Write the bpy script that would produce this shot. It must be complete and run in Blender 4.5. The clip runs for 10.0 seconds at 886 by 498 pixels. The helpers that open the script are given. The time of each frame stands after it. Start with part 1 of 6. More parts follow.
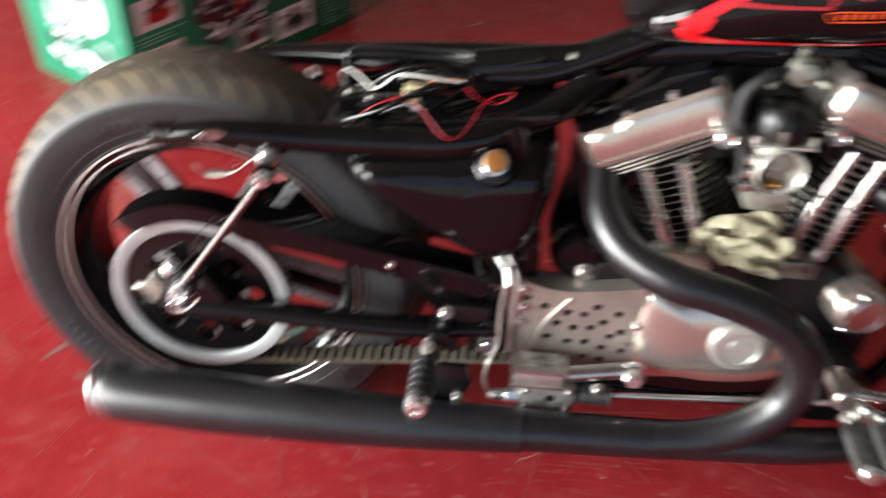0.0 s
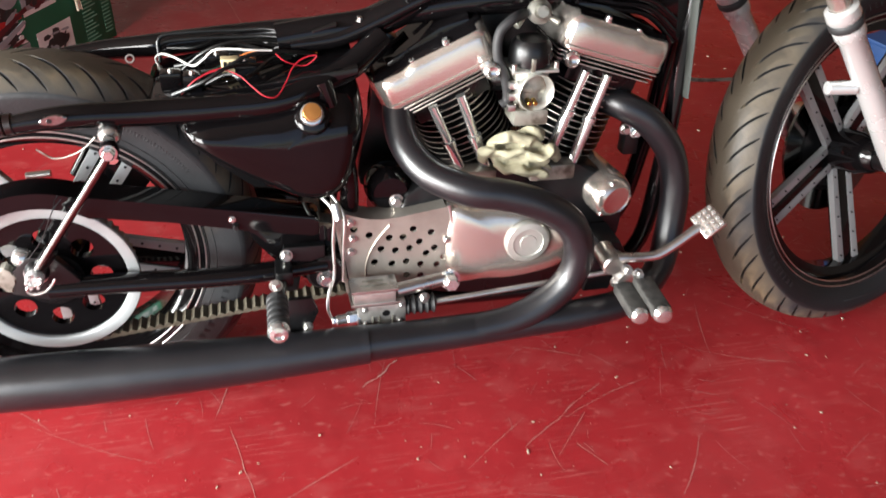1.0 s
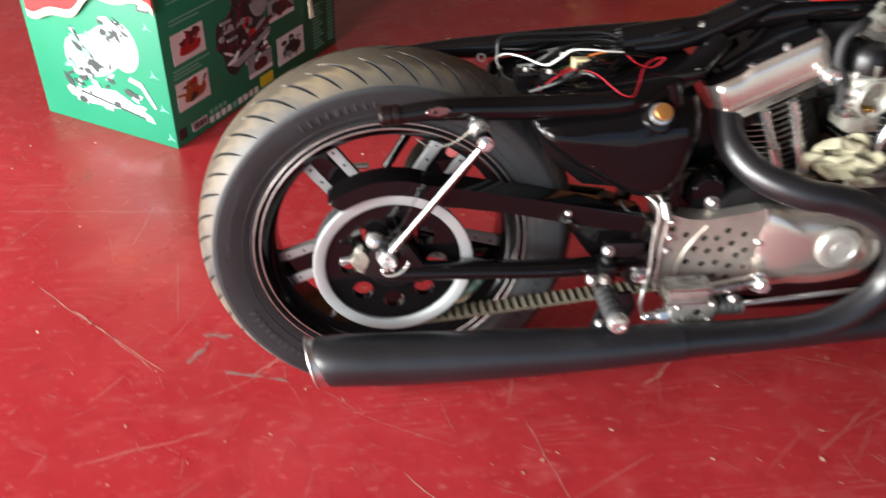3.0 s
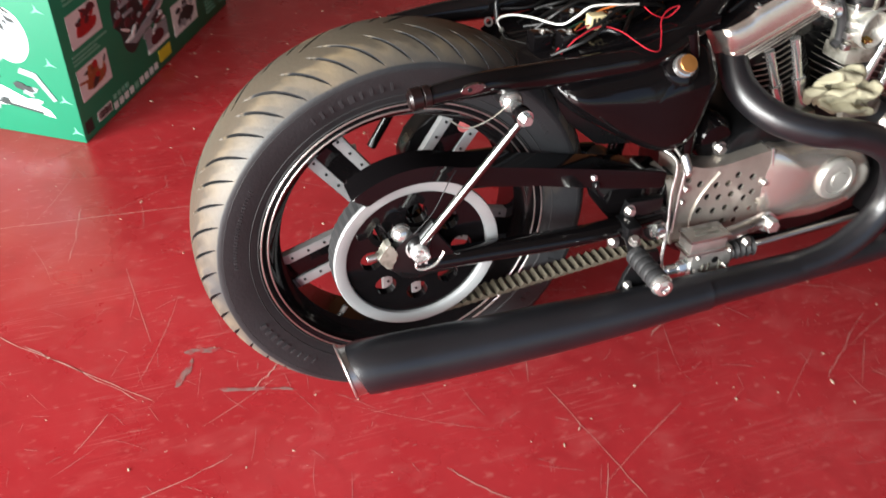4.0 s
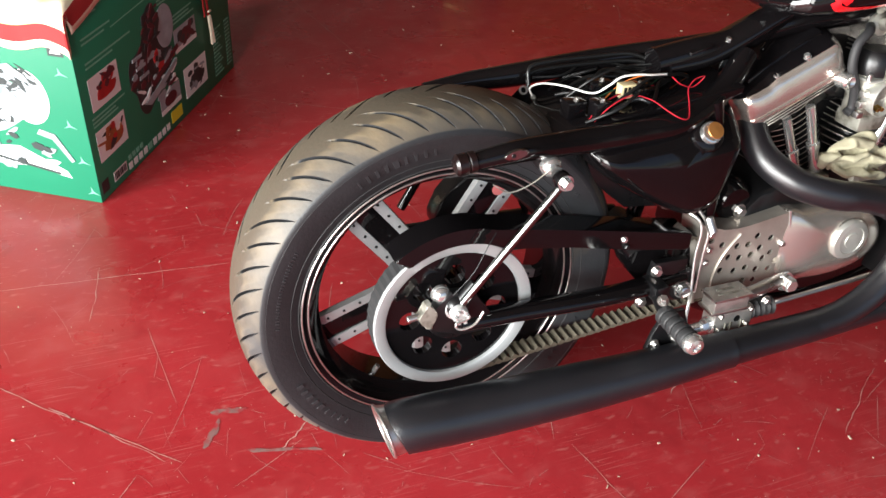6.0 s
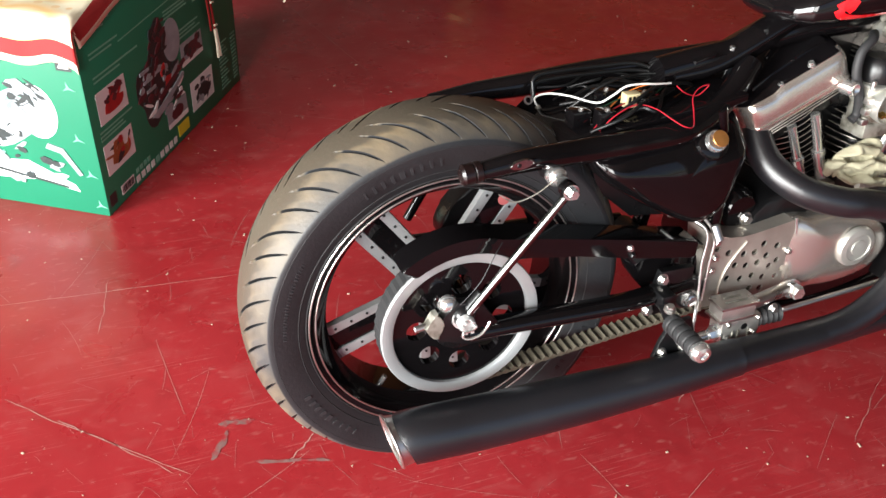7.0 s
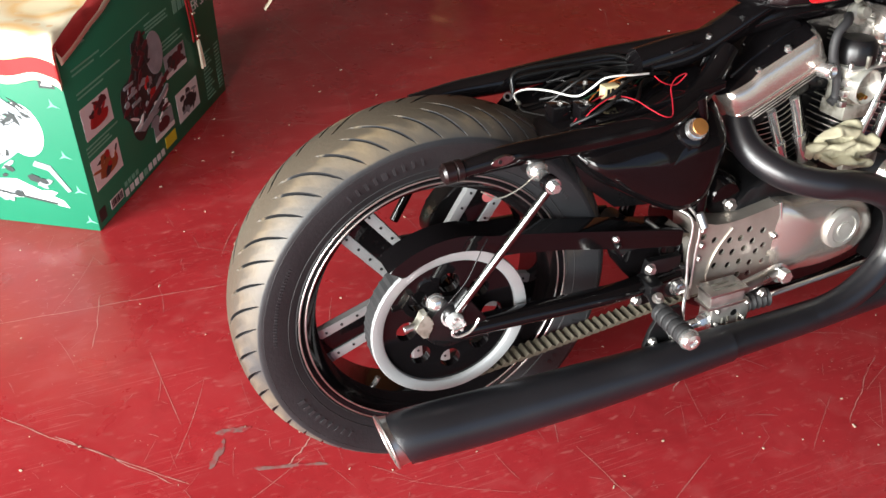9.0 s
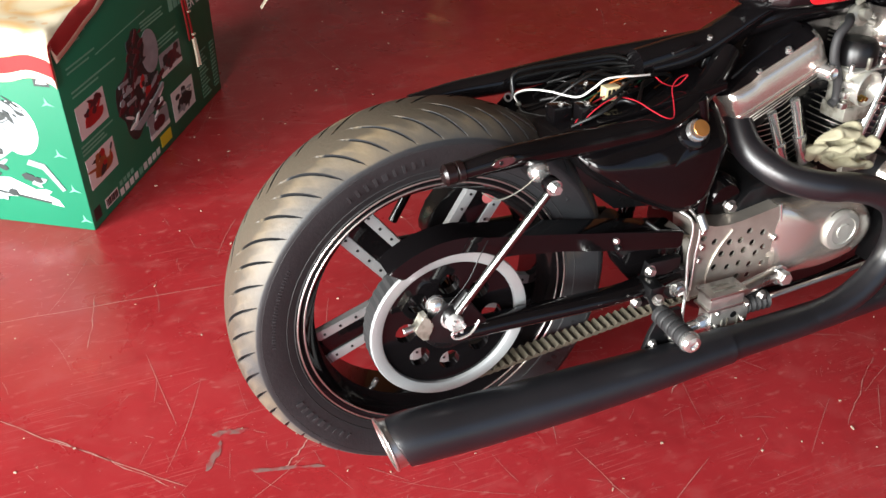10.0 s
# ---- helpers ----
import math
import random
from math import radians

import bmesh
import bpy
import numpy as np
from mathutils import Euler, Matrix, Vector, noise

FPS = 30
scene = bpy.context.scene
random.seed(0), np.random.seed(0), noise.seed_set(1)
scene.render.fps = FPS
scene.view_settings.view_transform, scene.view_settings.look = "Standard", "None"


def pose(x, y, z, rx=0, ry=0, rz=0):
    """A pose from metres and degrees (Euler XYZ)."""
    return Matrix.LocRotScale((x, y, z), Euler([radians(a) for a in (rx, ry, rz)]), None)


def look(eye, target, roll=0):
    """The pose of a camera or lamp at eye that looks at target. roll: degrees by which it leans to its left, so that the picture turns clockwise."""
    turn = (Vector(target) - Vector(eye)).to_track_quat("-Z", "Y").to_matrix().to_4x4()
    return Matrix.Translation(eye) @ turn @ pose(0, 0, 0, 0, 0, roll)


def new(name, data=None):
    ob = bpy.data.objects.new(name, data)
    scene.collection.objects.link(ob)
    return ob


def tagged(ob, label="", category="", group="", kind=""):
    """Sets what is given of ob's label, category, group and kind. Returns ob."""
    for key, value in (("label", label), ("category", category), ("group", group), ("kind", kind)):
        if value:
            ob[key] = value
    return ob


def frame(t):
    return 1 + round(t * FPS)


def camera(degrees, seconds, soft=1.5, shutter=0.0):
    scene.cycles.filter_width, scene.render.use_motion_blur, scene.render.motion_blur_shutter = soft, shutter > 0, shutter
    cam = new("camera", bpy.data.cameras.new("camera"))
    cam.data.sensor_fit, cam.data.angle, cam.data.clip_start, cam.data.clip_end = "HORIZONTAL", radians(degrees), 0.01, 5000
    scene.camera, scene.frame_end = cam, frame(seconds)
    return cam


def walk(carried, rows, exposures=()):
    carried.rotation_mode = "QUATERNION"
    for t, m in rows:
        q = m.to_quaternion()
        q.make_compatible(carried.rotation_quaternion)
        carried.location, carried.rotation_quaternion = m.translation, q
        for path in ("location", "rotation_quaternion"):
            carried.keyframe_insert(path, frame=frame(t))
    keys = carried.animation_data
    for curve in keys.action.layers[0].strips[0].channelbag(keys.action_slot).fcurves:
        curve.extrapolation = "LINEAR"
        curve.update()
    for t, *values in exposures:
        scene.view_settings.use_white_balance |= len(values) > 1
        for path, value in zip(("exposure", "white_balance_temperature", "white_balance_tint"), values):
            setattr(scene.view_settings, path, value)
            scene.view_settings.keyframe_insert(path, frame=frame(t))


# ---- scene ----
S = 0.91  # metres for one unit of the bike's plan
cam = camera(55.0, 10.0, soft=1.5, shutter=0.5)
PATH = [
    (0, (0.4056, -0.9417, 1.1454), (0.3263, 0.1098, 0.2786), 1.74),
    (0.5, (0.2845, -1.0336, 1.1757), (0.6310, 0.0356, 0.4010), 1.32),
    (1, (0.3184, -1.1680, 1.1767), (0.5952, -0.1244, 0.3415), 3.83),
    (1.5, (0.2708, -1.2523, 1.1786), (0.5508, -0.1696, 0.3958), 3.28),
    (2, (0.0989, -1.2670, 1.1864), (0.3696, -0.2029, 0.3755), 5.10),
    (2.5, (-0.0077, -1.2740, 1.1780), (0.2157, -0.1843, 0.3869), 5.42),
    (3, (-0.0714, -1.1619, 1.1578), (0.0795, -0.0782, 0.3417), 2.11),
    (3.2, (-0.1018, -1.0817, 1.1499), (0.0424, 0.0002, 0.3302), 0.35),
    (4.3, (-0.3707, -0.9887, 1.1506), (0.0481, -0.0480, 0.2546), 4.28),
    (4.5, (-0.3872, -0.9923, 1.1607), (-0.0051, -0.0097, 0.2937), 2.76),
    (5, (-0.3979, -0.9918, 1.1688), (-0.0095, 0.0259, 0.3463), 2.33),
    (5.5, (-0.4044, -0.9739, 1.1681), (0.0273, 0.0300, 0.3502), 4.44),
    (7, (-0.4098, -0.9775, 1.1703), (0.0159, 0.0427, 0.3696), 3.47),
    (7.5, (-0.4022, -0.9870, 1.1683), (0.0241, 0.0322, 0.3666), 2.48),
    (8, (-0.3986, -0.9901, 1.1699), (0.0261, 0.0292, 0.3673), 1.79),
    (8.5, (-0.3939, -0.9911, 1.1717), (0.0331, 0.0276, 0.3698), 1.29),
    (9, (-0.3957, -0.9902, 1.1713), (0.0333, 0.0302, 0.3725), 1.04),
    (9.5, (-0.3969, -0.9860, 1.1707), (0.0331, 0.0331, 0.3709), 1.17),
    (10, (-0.4014, -0.9780, 1.1694), (0.0373, 0.0370, 0.3692), 1.52),
]
walk(cam, [(t, look(eye, target, roll)) for t, eye, target, roll in PATH], [(0.0, -0.18), (0.5, 0.08), (1.5, 0.33), (2.5, 0.05), (4.5, -0.1), (10.0, -0.1)])

# ---- light: an open workshop door on the west side and a wide open front to the south ----
world = bpy.data.worlds.new("sky")
scene.world = world
world.use_nodes = True
sky = world.node_tree.nodes.new("ShaderNodeTexSky")
sky.sky_type, sky.sun_disc = "NISHITA", False
sky.sun_elevation, sky.sun_rotation = radians(59), radians(206.6)
world.node_tree.links.new(sky.outputs[0], world.node_tree.nodes["Background"].inputs[0])
world.node_tree.nodes["Background"].inputs[1].default_value = 0.12


def area_lamp(name, m, w, h, power, colour):
    lamp = bpy.data.lights.new(name, "AREA")
    lamp.shape, lamp.size, lamp.size_y, lamp.energy, lamp.color = "RECTANGLE", w, h, power, colour
    ob = new(name, lamp)
    ob.matrix_world = m
    return ob


area_lamp("front_daylight", look((-3.15, -2.82, 1.45), (-2.9, 0.5, 1.0)), 2.7, 1.9, 430, (1.0, 0.985, 0.96))
area_lamp("side_daylight", look((-4.52, -1.1, 1.25), (0.0, -0.6, 0.7)), 2.3, 2.2, 800, (0.97, 1.0, 0.98))
sun = bpy.data.lights.new("sun", "SUN")
sun.energy, sun.angle, sun.color = 4.5, radians(0.5), (1.0, 0.95, 0.88)
sun_ob = new("sun", sun)
sun_ob.matrix_world = look((-2, -4, 7.5), (0, 0, 0))
scene.view_settings.exposure = 0.0


# ---- materials ----
def material(name, base, rough=0.5, metal=0.0, vary=0.15, scale=8.0, bump=0.0, bump_scale=60.0, coat=0.0, second=None, mix_scale=3.0, mix_at=(0.45, 0.65), spec=0.5, rough_vary=0.1, grain=None):
    """A painted, metal or rubber surface: base colour with stains at two scales, uneven gloss and fine relief."""
    m = bpy.data.materials.new(name)
    m.use_nodes = True
    n, l = m.node_tree.nodes, m.node_tree.links
    b = n["Principled BSDF"]
    b.inputs["Metallic"].default_value = metal
    b.inputs["Coat Weight"].default_value = coat
    b.inputs["Coat Roughness"].default_value = 0.06
    b.inputs["Specular IOR Level"].default_value = spec
    tc = n.new("ShaderNodeTexCoord")
    big, fine = n.new("ShaderNodeTexNoise"), n.new("ShaderNodeTexNoise")
    big.inputs["Scale"].default_value, big.inputs["Detail"].default_value = scale, 6
    fine.inputs["Scale"].default_value, fine.inputs["Detail"].default_value = bump_scale, 4
    l.new(tc.outputs["Object"], big.inputs["Vector"])
    if grain:
        lay = n.new("ShaderNodeMapping")
        lay.inputs["Scale"].default_value = grain
        l.new(tc.outputs["Object"], lay.inputs["Vector"])
        l.new(lay.outputs[0], fine.inputs["Vector"])
    else:
        l.new(tc.outputs["Object"], fine.inputs["Vector"])
    ramp = n.new("ShaderNodeMix")
    ramp.data_type = "RGBA"
    ramp.inputs[6].default_value = (*[max(0, c * (1 - vary)) for c in base], 1)
    ramp.inputs[7].default_value = (*[min(1, c * (1 + vary)) for c in base], 1)
    l.new(big.outputs["Fac"], ramp.inputs[0])
    out = ramp.outputs[2]
    if second:
        patch = n.new("ShaderNodeTexNoise")
        patch.inputs["Scale"].default_value, patch.inputs["Detail"].default_value = mix_scale, 8
        l.new(tc.outputs["Object"], patch.inputs["Vector"])
        step = n.new("ShaderNodeMapRange")
        step.inputs[1].default_value, step.inputs[2].default_value = mix_at
        l.new(patch.outputs["Fac"], step.inputs[0])
        two = n.new("ShaderNodeMix")
        two.data_type = "RGBA"
        two.inputs[7].default_value = (*second, 1)
        l.new(step.outputs[0], two.inputs[0])
        l.new(out, two.inputs[6])
        out = two.outputs[2]
    l.new(out, b.inputs["Base Color"])
    rr = n.new("ShaderNodeMapRange")
    rr.inputs[3].default_value, rr.inputs[4].default_value = max(0.02, rough - rough_vary), min(1, rough + rough_vary)
    l.new(big.outputs["Fac"], rr.inputs[0])
    l.new(rr.outputs[0], b.inputs["Roughness"])
    if bump:
        bp = n.new("ShaderNodeBump")
        bp.inputs["Strength"].default_value, bp.inputs["Distance"].default_value = bump, 0.002
        l.new(fine.outputs["Fac"], bp.inputs["Height"])
        l.new(bp.outputs[0], b.inputs["Normal"])
    return m


BLACK_PAINT = material("black_gloss_paint", (0.0042, 0.0036, 0.0040), 0.09, 0, 0.3, 12, 0.04, 60, rough_vary=0.05, spec=0.4)
BLACK_SATIN = material("black_satin_paint", (0.005, 0.005, 0.0055), 0.3, 0, 0.3, 14, 0.05, 200)
EXHAUST = material("matt_black_exhaust", (0.0085, 0.0085, 0.0105), 0.33, 0.0, 0.35, 10, 0.12, 420, spec=0.8)
DUSTY_RUBBER = material("dusty_rubber", (0.05, 0.047, 0.043), 0.65, 0, 0.4, 30, 0.2, 260, second=(0.022, 0.021, 0.02), mix_scale=40)
RUBBER = material("rubber", (0.02, 0.02, 0.021), 0.6, 0, 0.3, 20, 0.1, 200)
CHROME = material("chrome", (0.74, 0.74, 0.72), 0.17, 0.88, 0.05, 20, 0.01, 80, rough_vary=0.04)
ALLOY = material("polished_alloy", (0.72, 0.69, 0.65), 0.3, 1.0, 0.12, 18, 0.04, 120, second=(0.5, 0.47, 0.43), mix_scale=14, mix_at=(0.5, 0.8))
CAST = material("cast_alloy", (0.37, 0.36, 0.31), 0.38, 0.55, 0.3, 25, 0.15, 220, second=(0.12, 0.105, 0.08), mix_scale=34, mix_at=(0.48, 0.68))
STEEL = material("bright_steel", (0.7, 0.68, 0.65), 0.36, 1.0, 0.12, 30, 0.05, 200)
POLISH = material("mirror_alloy", (0.71, 0.65, 0.585), 0.2, 0.85, 0.1, 14, 0.12, 60, rough_vary=0.08, grain=(2, 14, 14))
SATIN_ALLOY = material("satin_alloy", (0.62, 0.62, 0.57), 0.42, 0.75, 0.1, 20, 0.05, 120)
FORK = material("satin_fork_alloy", (0.70, 0.70, 0.69), 0.26, 0.55, 0.08, 20, 0.03, 160)
BRUSHED = material("brushed_chrome", (0.2, 0.21, 0.2), 0.12, 1.0, 0.15, 30, 0.05, 200)
SHEET = material("galvanised_sheet", (0.47, 0.44, 0.39), 0.4, 0.7, 0.15, 30, 0.08, 220, second=(0.36, 0.32, 0.28), mix_scale=16, mix_at=(0.45, 0.7))
SILVER = material("silver_paint", (0.4, 0.415, 0.42), 0.38, 0.4, 0.08, 20, 0.03, 200)
CAST_BRIGHT = material("rough_bright_alloy", (0.6, 0.58, 0.54), 0.36, 0.8, 0.35, 40, 0.3, 120)
BRACKET = material("dull_steel", (0.32, 0.33, 0.32), 0.25, 1.0, 0.2, 40)
BRASS = material("brass", (0.55, 0.36, 0.1), 0.3, 1.0, 0.2, 40)
BELT = material("belt_rubber", (0.10, 0.085, 0.06), 0.7, 0, 0.3, 40, 0.15, 200)


# ---- building helpers ----
def finish(bm, smooth=40):
    bmesh.ops.recalc_face_normals(bm, faces=bm.faces[:])
    for e in bm.edges:
        if len(e.link_faces) == 2:
            e.smooth = e.calc_face_angle(0) < radians(smooth)
    for f in bm.faces:
        f.smooth = True
    return bm


def part(name, bm, mat, parent=None, label="", m=None, smooth=40):
    """Links a bmesh as one mesh object, under a thing or under a part."""
    finish(bm, smooth)
    me = bpy.data.meshes.new(name)
    bm.to_mesh(me)
    bm.free()
    for one in mat if isinstance(mat, (list, tuple)) else [mat]:
        me.materials.append(one)
    ob = new(name, me)
    if parent:
        ob.parent = parent
    if m is not None:
        ob.matrix_local = m
    if label:
        tagged(ob, label)
    return ob


def thing(name, label, category, m=None, group="", kind=""):
    ob = new(name)
    ob.empty_display_size = 0.05
    if m is not None:
        ob.matrix_world = m
    return tagged(ob, label, category, group, kind)


def frame_of(d):
    """Two unit vectors across the direction d."""
    d = Vector(d).normalized()
    a = Vector((0, 0, 1)) if abs(d.z) < 0.9 else Vector((1, 0, 0))
    u = d.cross(a).normalized()
    return u, d.cross(u).normalized()


def smooth_path(points, per=6):
    """A Catmull-Rom line through the points."""
    p = [Vector(q) for q in points]
    p = [p[0] * 2 - p[1]] + p + [p[-1] * 2 - p[-2]]
    out = []
    for i in range(1, len(p) - 2):
        for k in range(per):
            t = k / per
            a, b, c, d = p[i - 1:i + 3]
            out.append(0.5 * (2 * b + (c - a) * t + (2 * a - 5 * b + 4 * c - d) * t * t + (3 * b - a - 3 * c + d) * t ** 3))
    return out + [p[-2]]


def tube(points, radius, segs=14, per=6, bm=None, caps=True, flat=1.0):
    """A round bar or pipe along a smooth line; radius may be one number or one for each point."""
    bm = bm or bmesh.new()
    n = len(points)
    line = smooth_path(points, per) if n > 2 and per > 1 else [Vector(q) for q in points]
    rs = [radius] * len(line) if isinstance(radius, (int, float)) else [float(q) for q in np.interp(np.linspace(0, n - 1, len(line)), range(n), radius)]
    u = None
    rings = []
    for i, q in enumerate(line):
        d = (line[min(i + 1, len(line) - 1)] - line[max(i - 1, 0)]).normalized()
        u = frame_of(d)[0] if u is None else (u - d * u.dot(d)).normalized()
        v = d.cross(u)
        rings.append([bm.verts.new(q + rs[i] * (math.cos(a) * u + flat * math.sin(a) * v)) for a in (2 * math.pi * k / segs for k in range(segs))])
    for r0, r1 in zip(rings, rings[1:]):
        for k in range(segs):
            bm.faces.new((r0[k], r0[(k + 1) % segs], r1[(k + 1) % segs], r1[k]))
    if caps:
        bm.faces.new(rings[0][::-1])
        bm.faces.new(rings[-1])
    return bm


def lathe(profile, origin=(0, 0, 0), axis=(0, 1, 0), segs=48, bm=None, closed=False, arc=None):
    """Turns (radius, along) points round an axis."""
    bm = bm or bmesh.new()
    axis, origin = Vector(axis).normalized(), Vector(origin)
    u, v = frame_of(axis)
    steps = segs if arc is None else segs + 1
    rings = []
    for r, a in profile:
        if r < 1e-6:
            rings.append([bm.verts.new(origin + a * axis)])
            continue
        ring = []
        for k in range(steps):
            w = 2 * math.pi * k / segs if arc is None else arc[0] + (arc[1] - arc[0]) * k / segs
            ring.append(bm.verts.new(origin + a * axis + r * (math.cos(w) * u + math.sin(w) * v)))
        rings.append(ring)
    pairs = list(zip(rings, rings[1:])) + ([(rings[-1], rings[0])] if closed else [])
    for r0, r1 in pairs:
        for k in range(steps if arc is None else segs):
            j = (k + 1) % steps
            if len(r0) == 1 and len(r1) == 1:
                continue
            if len(r0) == 1:
                bm.faces.new((r0[0], r1[j], r1[k]))
            elif len(r1) == 1:
                bm.faces.new((r0[k], r0[j], r1[0]))
            else:
                bm.faces.new((r0[k], r0[j], r1[j], r1[k]))
    return bm


def rod(a, b, r, segs=14, bev=0.15, bm=None):
    """A cylinder from a to b with rounded ends."""
    a, b = Vector(a), Vector(b)
    h = (b - a).length
    e = min(bev * r, h / 3)
    return lathe([(0, 0), (r - e, 0), (r, e), (r, h - e), (r - e, h), (0, h)], a, b - a, segs, bm)


def hexbolt(at, axis, r, h, bm=None):
    """A hexagon head on a washer, standing on a surface."""
    bm = lathe([(0, 0), (r * 1.35, 0), (r * 1.35, h * 0.2), (r, h * 0.2)], at, axis, 16, bm)
    return lathe([(r, h * 0.2), (r, h * 0.85), (r * 0.8, h), (0, h)], at, axis, 6, bm)


def block(c, size, bev=0.003, rot=None, bm=None, segs=2):
    """A box with rounded edges, at c."""
    bm = bm or bmesh.new()
    m = Matrix.Translation(c) @ (rot.to_4x4() if rot is not None else Matrix.Identity(4)) @ Matrix.Diagonal((*size, 1))
    got = bmesh.ops.create_cube(bm, size=1, matrix=m)
    if bev:
        edges = list({e for v in got["verts"] for e in v.link_edges})
        bmesh.ops.bevel(bm, geom=edges, offset=bev, segments=segs, affect="EDGES", profile=0.6)
    return bm


def plate(outline, v0, v1, bev=0.003, bm=None, segs=2):
    """A side view, given as (x, w) points, with thickness from v0 to v1."""
    bm = bm or bmesh.new()
    low = [bm.verts.new((x, v0, w)) for x, w in outline]
    top = [bm.verts.new((x, v1, w)) for x, w in outline]
    faces = [bm.faces.new(low), bm.faces.new(top[::-1])]
    k = len(outline)
    sides = [bm.faces.new((low[i], top[i], top[(i + 1) % k], low[(i + 1) % k])) for i in range(k)]
    if bev:
        edges = list({e for f in faces for e in f.edges})
        bmesh.ops.bevel(bm, geom=edges, offset=bev, segments=segs, affect="EDGES", profile=0.6)
    return bm


def round_outline(points, per=5):
    """A closed Catmull-Rom outline through 2D points."""
    n = len(points)
    out = []
    for i in range(n):
        a, b, c, d = (Vector(points[(i + k - 1) % n]) for k in range(4))
        for k in range(per):
            t = k / per
            q = 0.5 * (2 * b + (c - a) * t + (2 * a - 5 * b + 4 * c - d) * t * t + (3 * b - a - 3 * c + d) * t ** 3)
            out.append((q[0], q[1]))
    return out


# ---- setting: painted workshop floor, plain walls, two openings ----
def floor_material():
    m = bpy.data.materials.new("red_floor_paint")
    m.use_nodes = True
    n, l = m.node_tree.nodes, m.node_tree.links
    b = n["Principled BSDF"]
    tc = n.new("ShaderNodeTexCoord")

    def noise_at(scale, detail, stretch=(1, 1, 1), turn=0.0, warp=0.0):
        mp = n.new("ShaderNodeMapping")
        mp.inputs["Scale"].default_value = stretch
        mp.inputs["Rotation"].default_value = (0, 0, turn)
        l.new(tc.outputs["Object"], mp.inputs["Vector"])
        t = n.new("ShaderNodeTexNoise")
        t.inputs["Scale"].default_value, t.inputs["Detail"].default_value, t.inputs["Distortion"].default_value = scale, detail, warp
        l.new(mp.outputs[0], t.inputs["Vector"])
        return t.outputs["Fac"]

    def span(x, a, b_, lo=0.0, hi=1.0):
        r = n.new("ShaderNodeMapRange")
        for i, v in ((1, a), (2, b_), (3, lo), (4, hi)):
            r.inputs[i].default_value = v
        l.new(x, r.inputs[0])
        return r.outputs[0]

    def mixed(fac, a, c):
        k = n.new("ShaderNodeMix")
        k.data_type = "RGBA"
        l.new(fac, k.inputs[0])
        if isinstance(a, tuple):
            k.inputs[6].default_value = (*a, 1)
        else:
            l.new(a, k.inputs[6])
        k.inputs[7].default_value = (*c, 1)
        return k.outputs[2]

    def times(a, c):
        k = n.new("ShaderNodeMath")
        k.operation = "MULTIPLY"
        l.new(a, k.inputs[0])
        l.new(c, k.inputs[1])
        return k.outputs[0]

    col = mixed(span(noise_at(2.2, 6), 0.35, 0.7), (0.285, 0.0155, 0.0195), (0.365, 0.026, 0.031))
    col = mixed(span(noise_at(9, 8, warp=0.6), 0.56, 0.78, 0, 0.45), col, (0.19, 0.009, 0.012))
    col = mixed(span(noise_at(11, 12, (1, 1.6, 1), 0.3, 0.4), 0.55, 0.8, 0, 0.4), col, (0.42, 0.10, 0.095))
    col = mixed(span(noise_at(34, 10, (1, 2.2, 1), 1.1, 0.3), 0.6, 0.75, 0, 0.4), col, (0.5, 0.17, 0.15))
    col = mixed(span(noise_at(1.1, 4, (1, 1, 1), 2.1, 0.5), 0.5, 0.75, 0, 0.5), col, (0.26, 0.012, 0.016))
    # fine scratches in two directions, broken up by patches
    for turn, at in ((0.5, 0.66), (-0.9, 0.67), (1.35, 0.675), (2.4, 0.68)):
        s = span(noise_at(3.0, 2, (1.2, 130, 1), turn, 0.15), at, at + 0.04, 0, 0.45)
        col = mixed(times(s, span(noise_at(5, 4), 0.48, 0.62)), col, (0.52, 0.2, 0.18))
    specks = n.new("ShaderNodeTexVoronoi")
    specks.inputs["Scale"].default_value = 75
    l.new(tc.outputs["Object"], specks.inputs["Vector"])
    dot = times(span(specks.outputs["Distance"], 0.07, 0.04), span(noise_at(11, 3), 0.5, 0.58))
    col = mixed(dot, col, (0.6, 0.45, 0.38))
    l.new(col, b.inputs["Base Color"])
    l.new(span(noise_at(7, 6, warp=0.4), 0.3, 0.7, 0.2, 0.46), b.inputs["Roughness"])
    b.inputs["Specular IOR Level"].default_value = 0.5
    bp = n.new("ShaderNodeBump")
    bp.inputs["Strength"].default_value, bp.inputs["Distance"].default_value = 0.35, 0.004
    l.new(noise_at(14, 5), bp.inputs["Height"])
    l.new(bp.outputs[0], b.inputs["Normal"])
    return m


FLOOR = floor_material()
# unseen walls and ceiling, dark brown to hold down bounce and reflections
PLASTER = material("wall_plaster", (0.07, 0.055, 0.045), 0.8, 0, 0.15, 2, 0.1, 60)
CONCRETE = material("concrete", (0.4, 0.385, 0.36), 0.85, 0, 0.2, 2, 0.2, 40)
BROWN = material("brown_wood", (0.2, 0.075, 0.03), 0.45, 0, 0.2, 4, 0.1, 40)

X0, X1, Y0, Y1, H = -4.6, 4.2, -2.9, 3.6, 2.9


def slab(name, lo, hi, mat, label, category):
    c = [(a + b) / 2 for a, b in zip(lo, hi)]
    ob = part(name, block(c, [b - a for a, b in zip(lo, hi)], 0), mat)
    return tagged(ob, label, category, kind="structure")


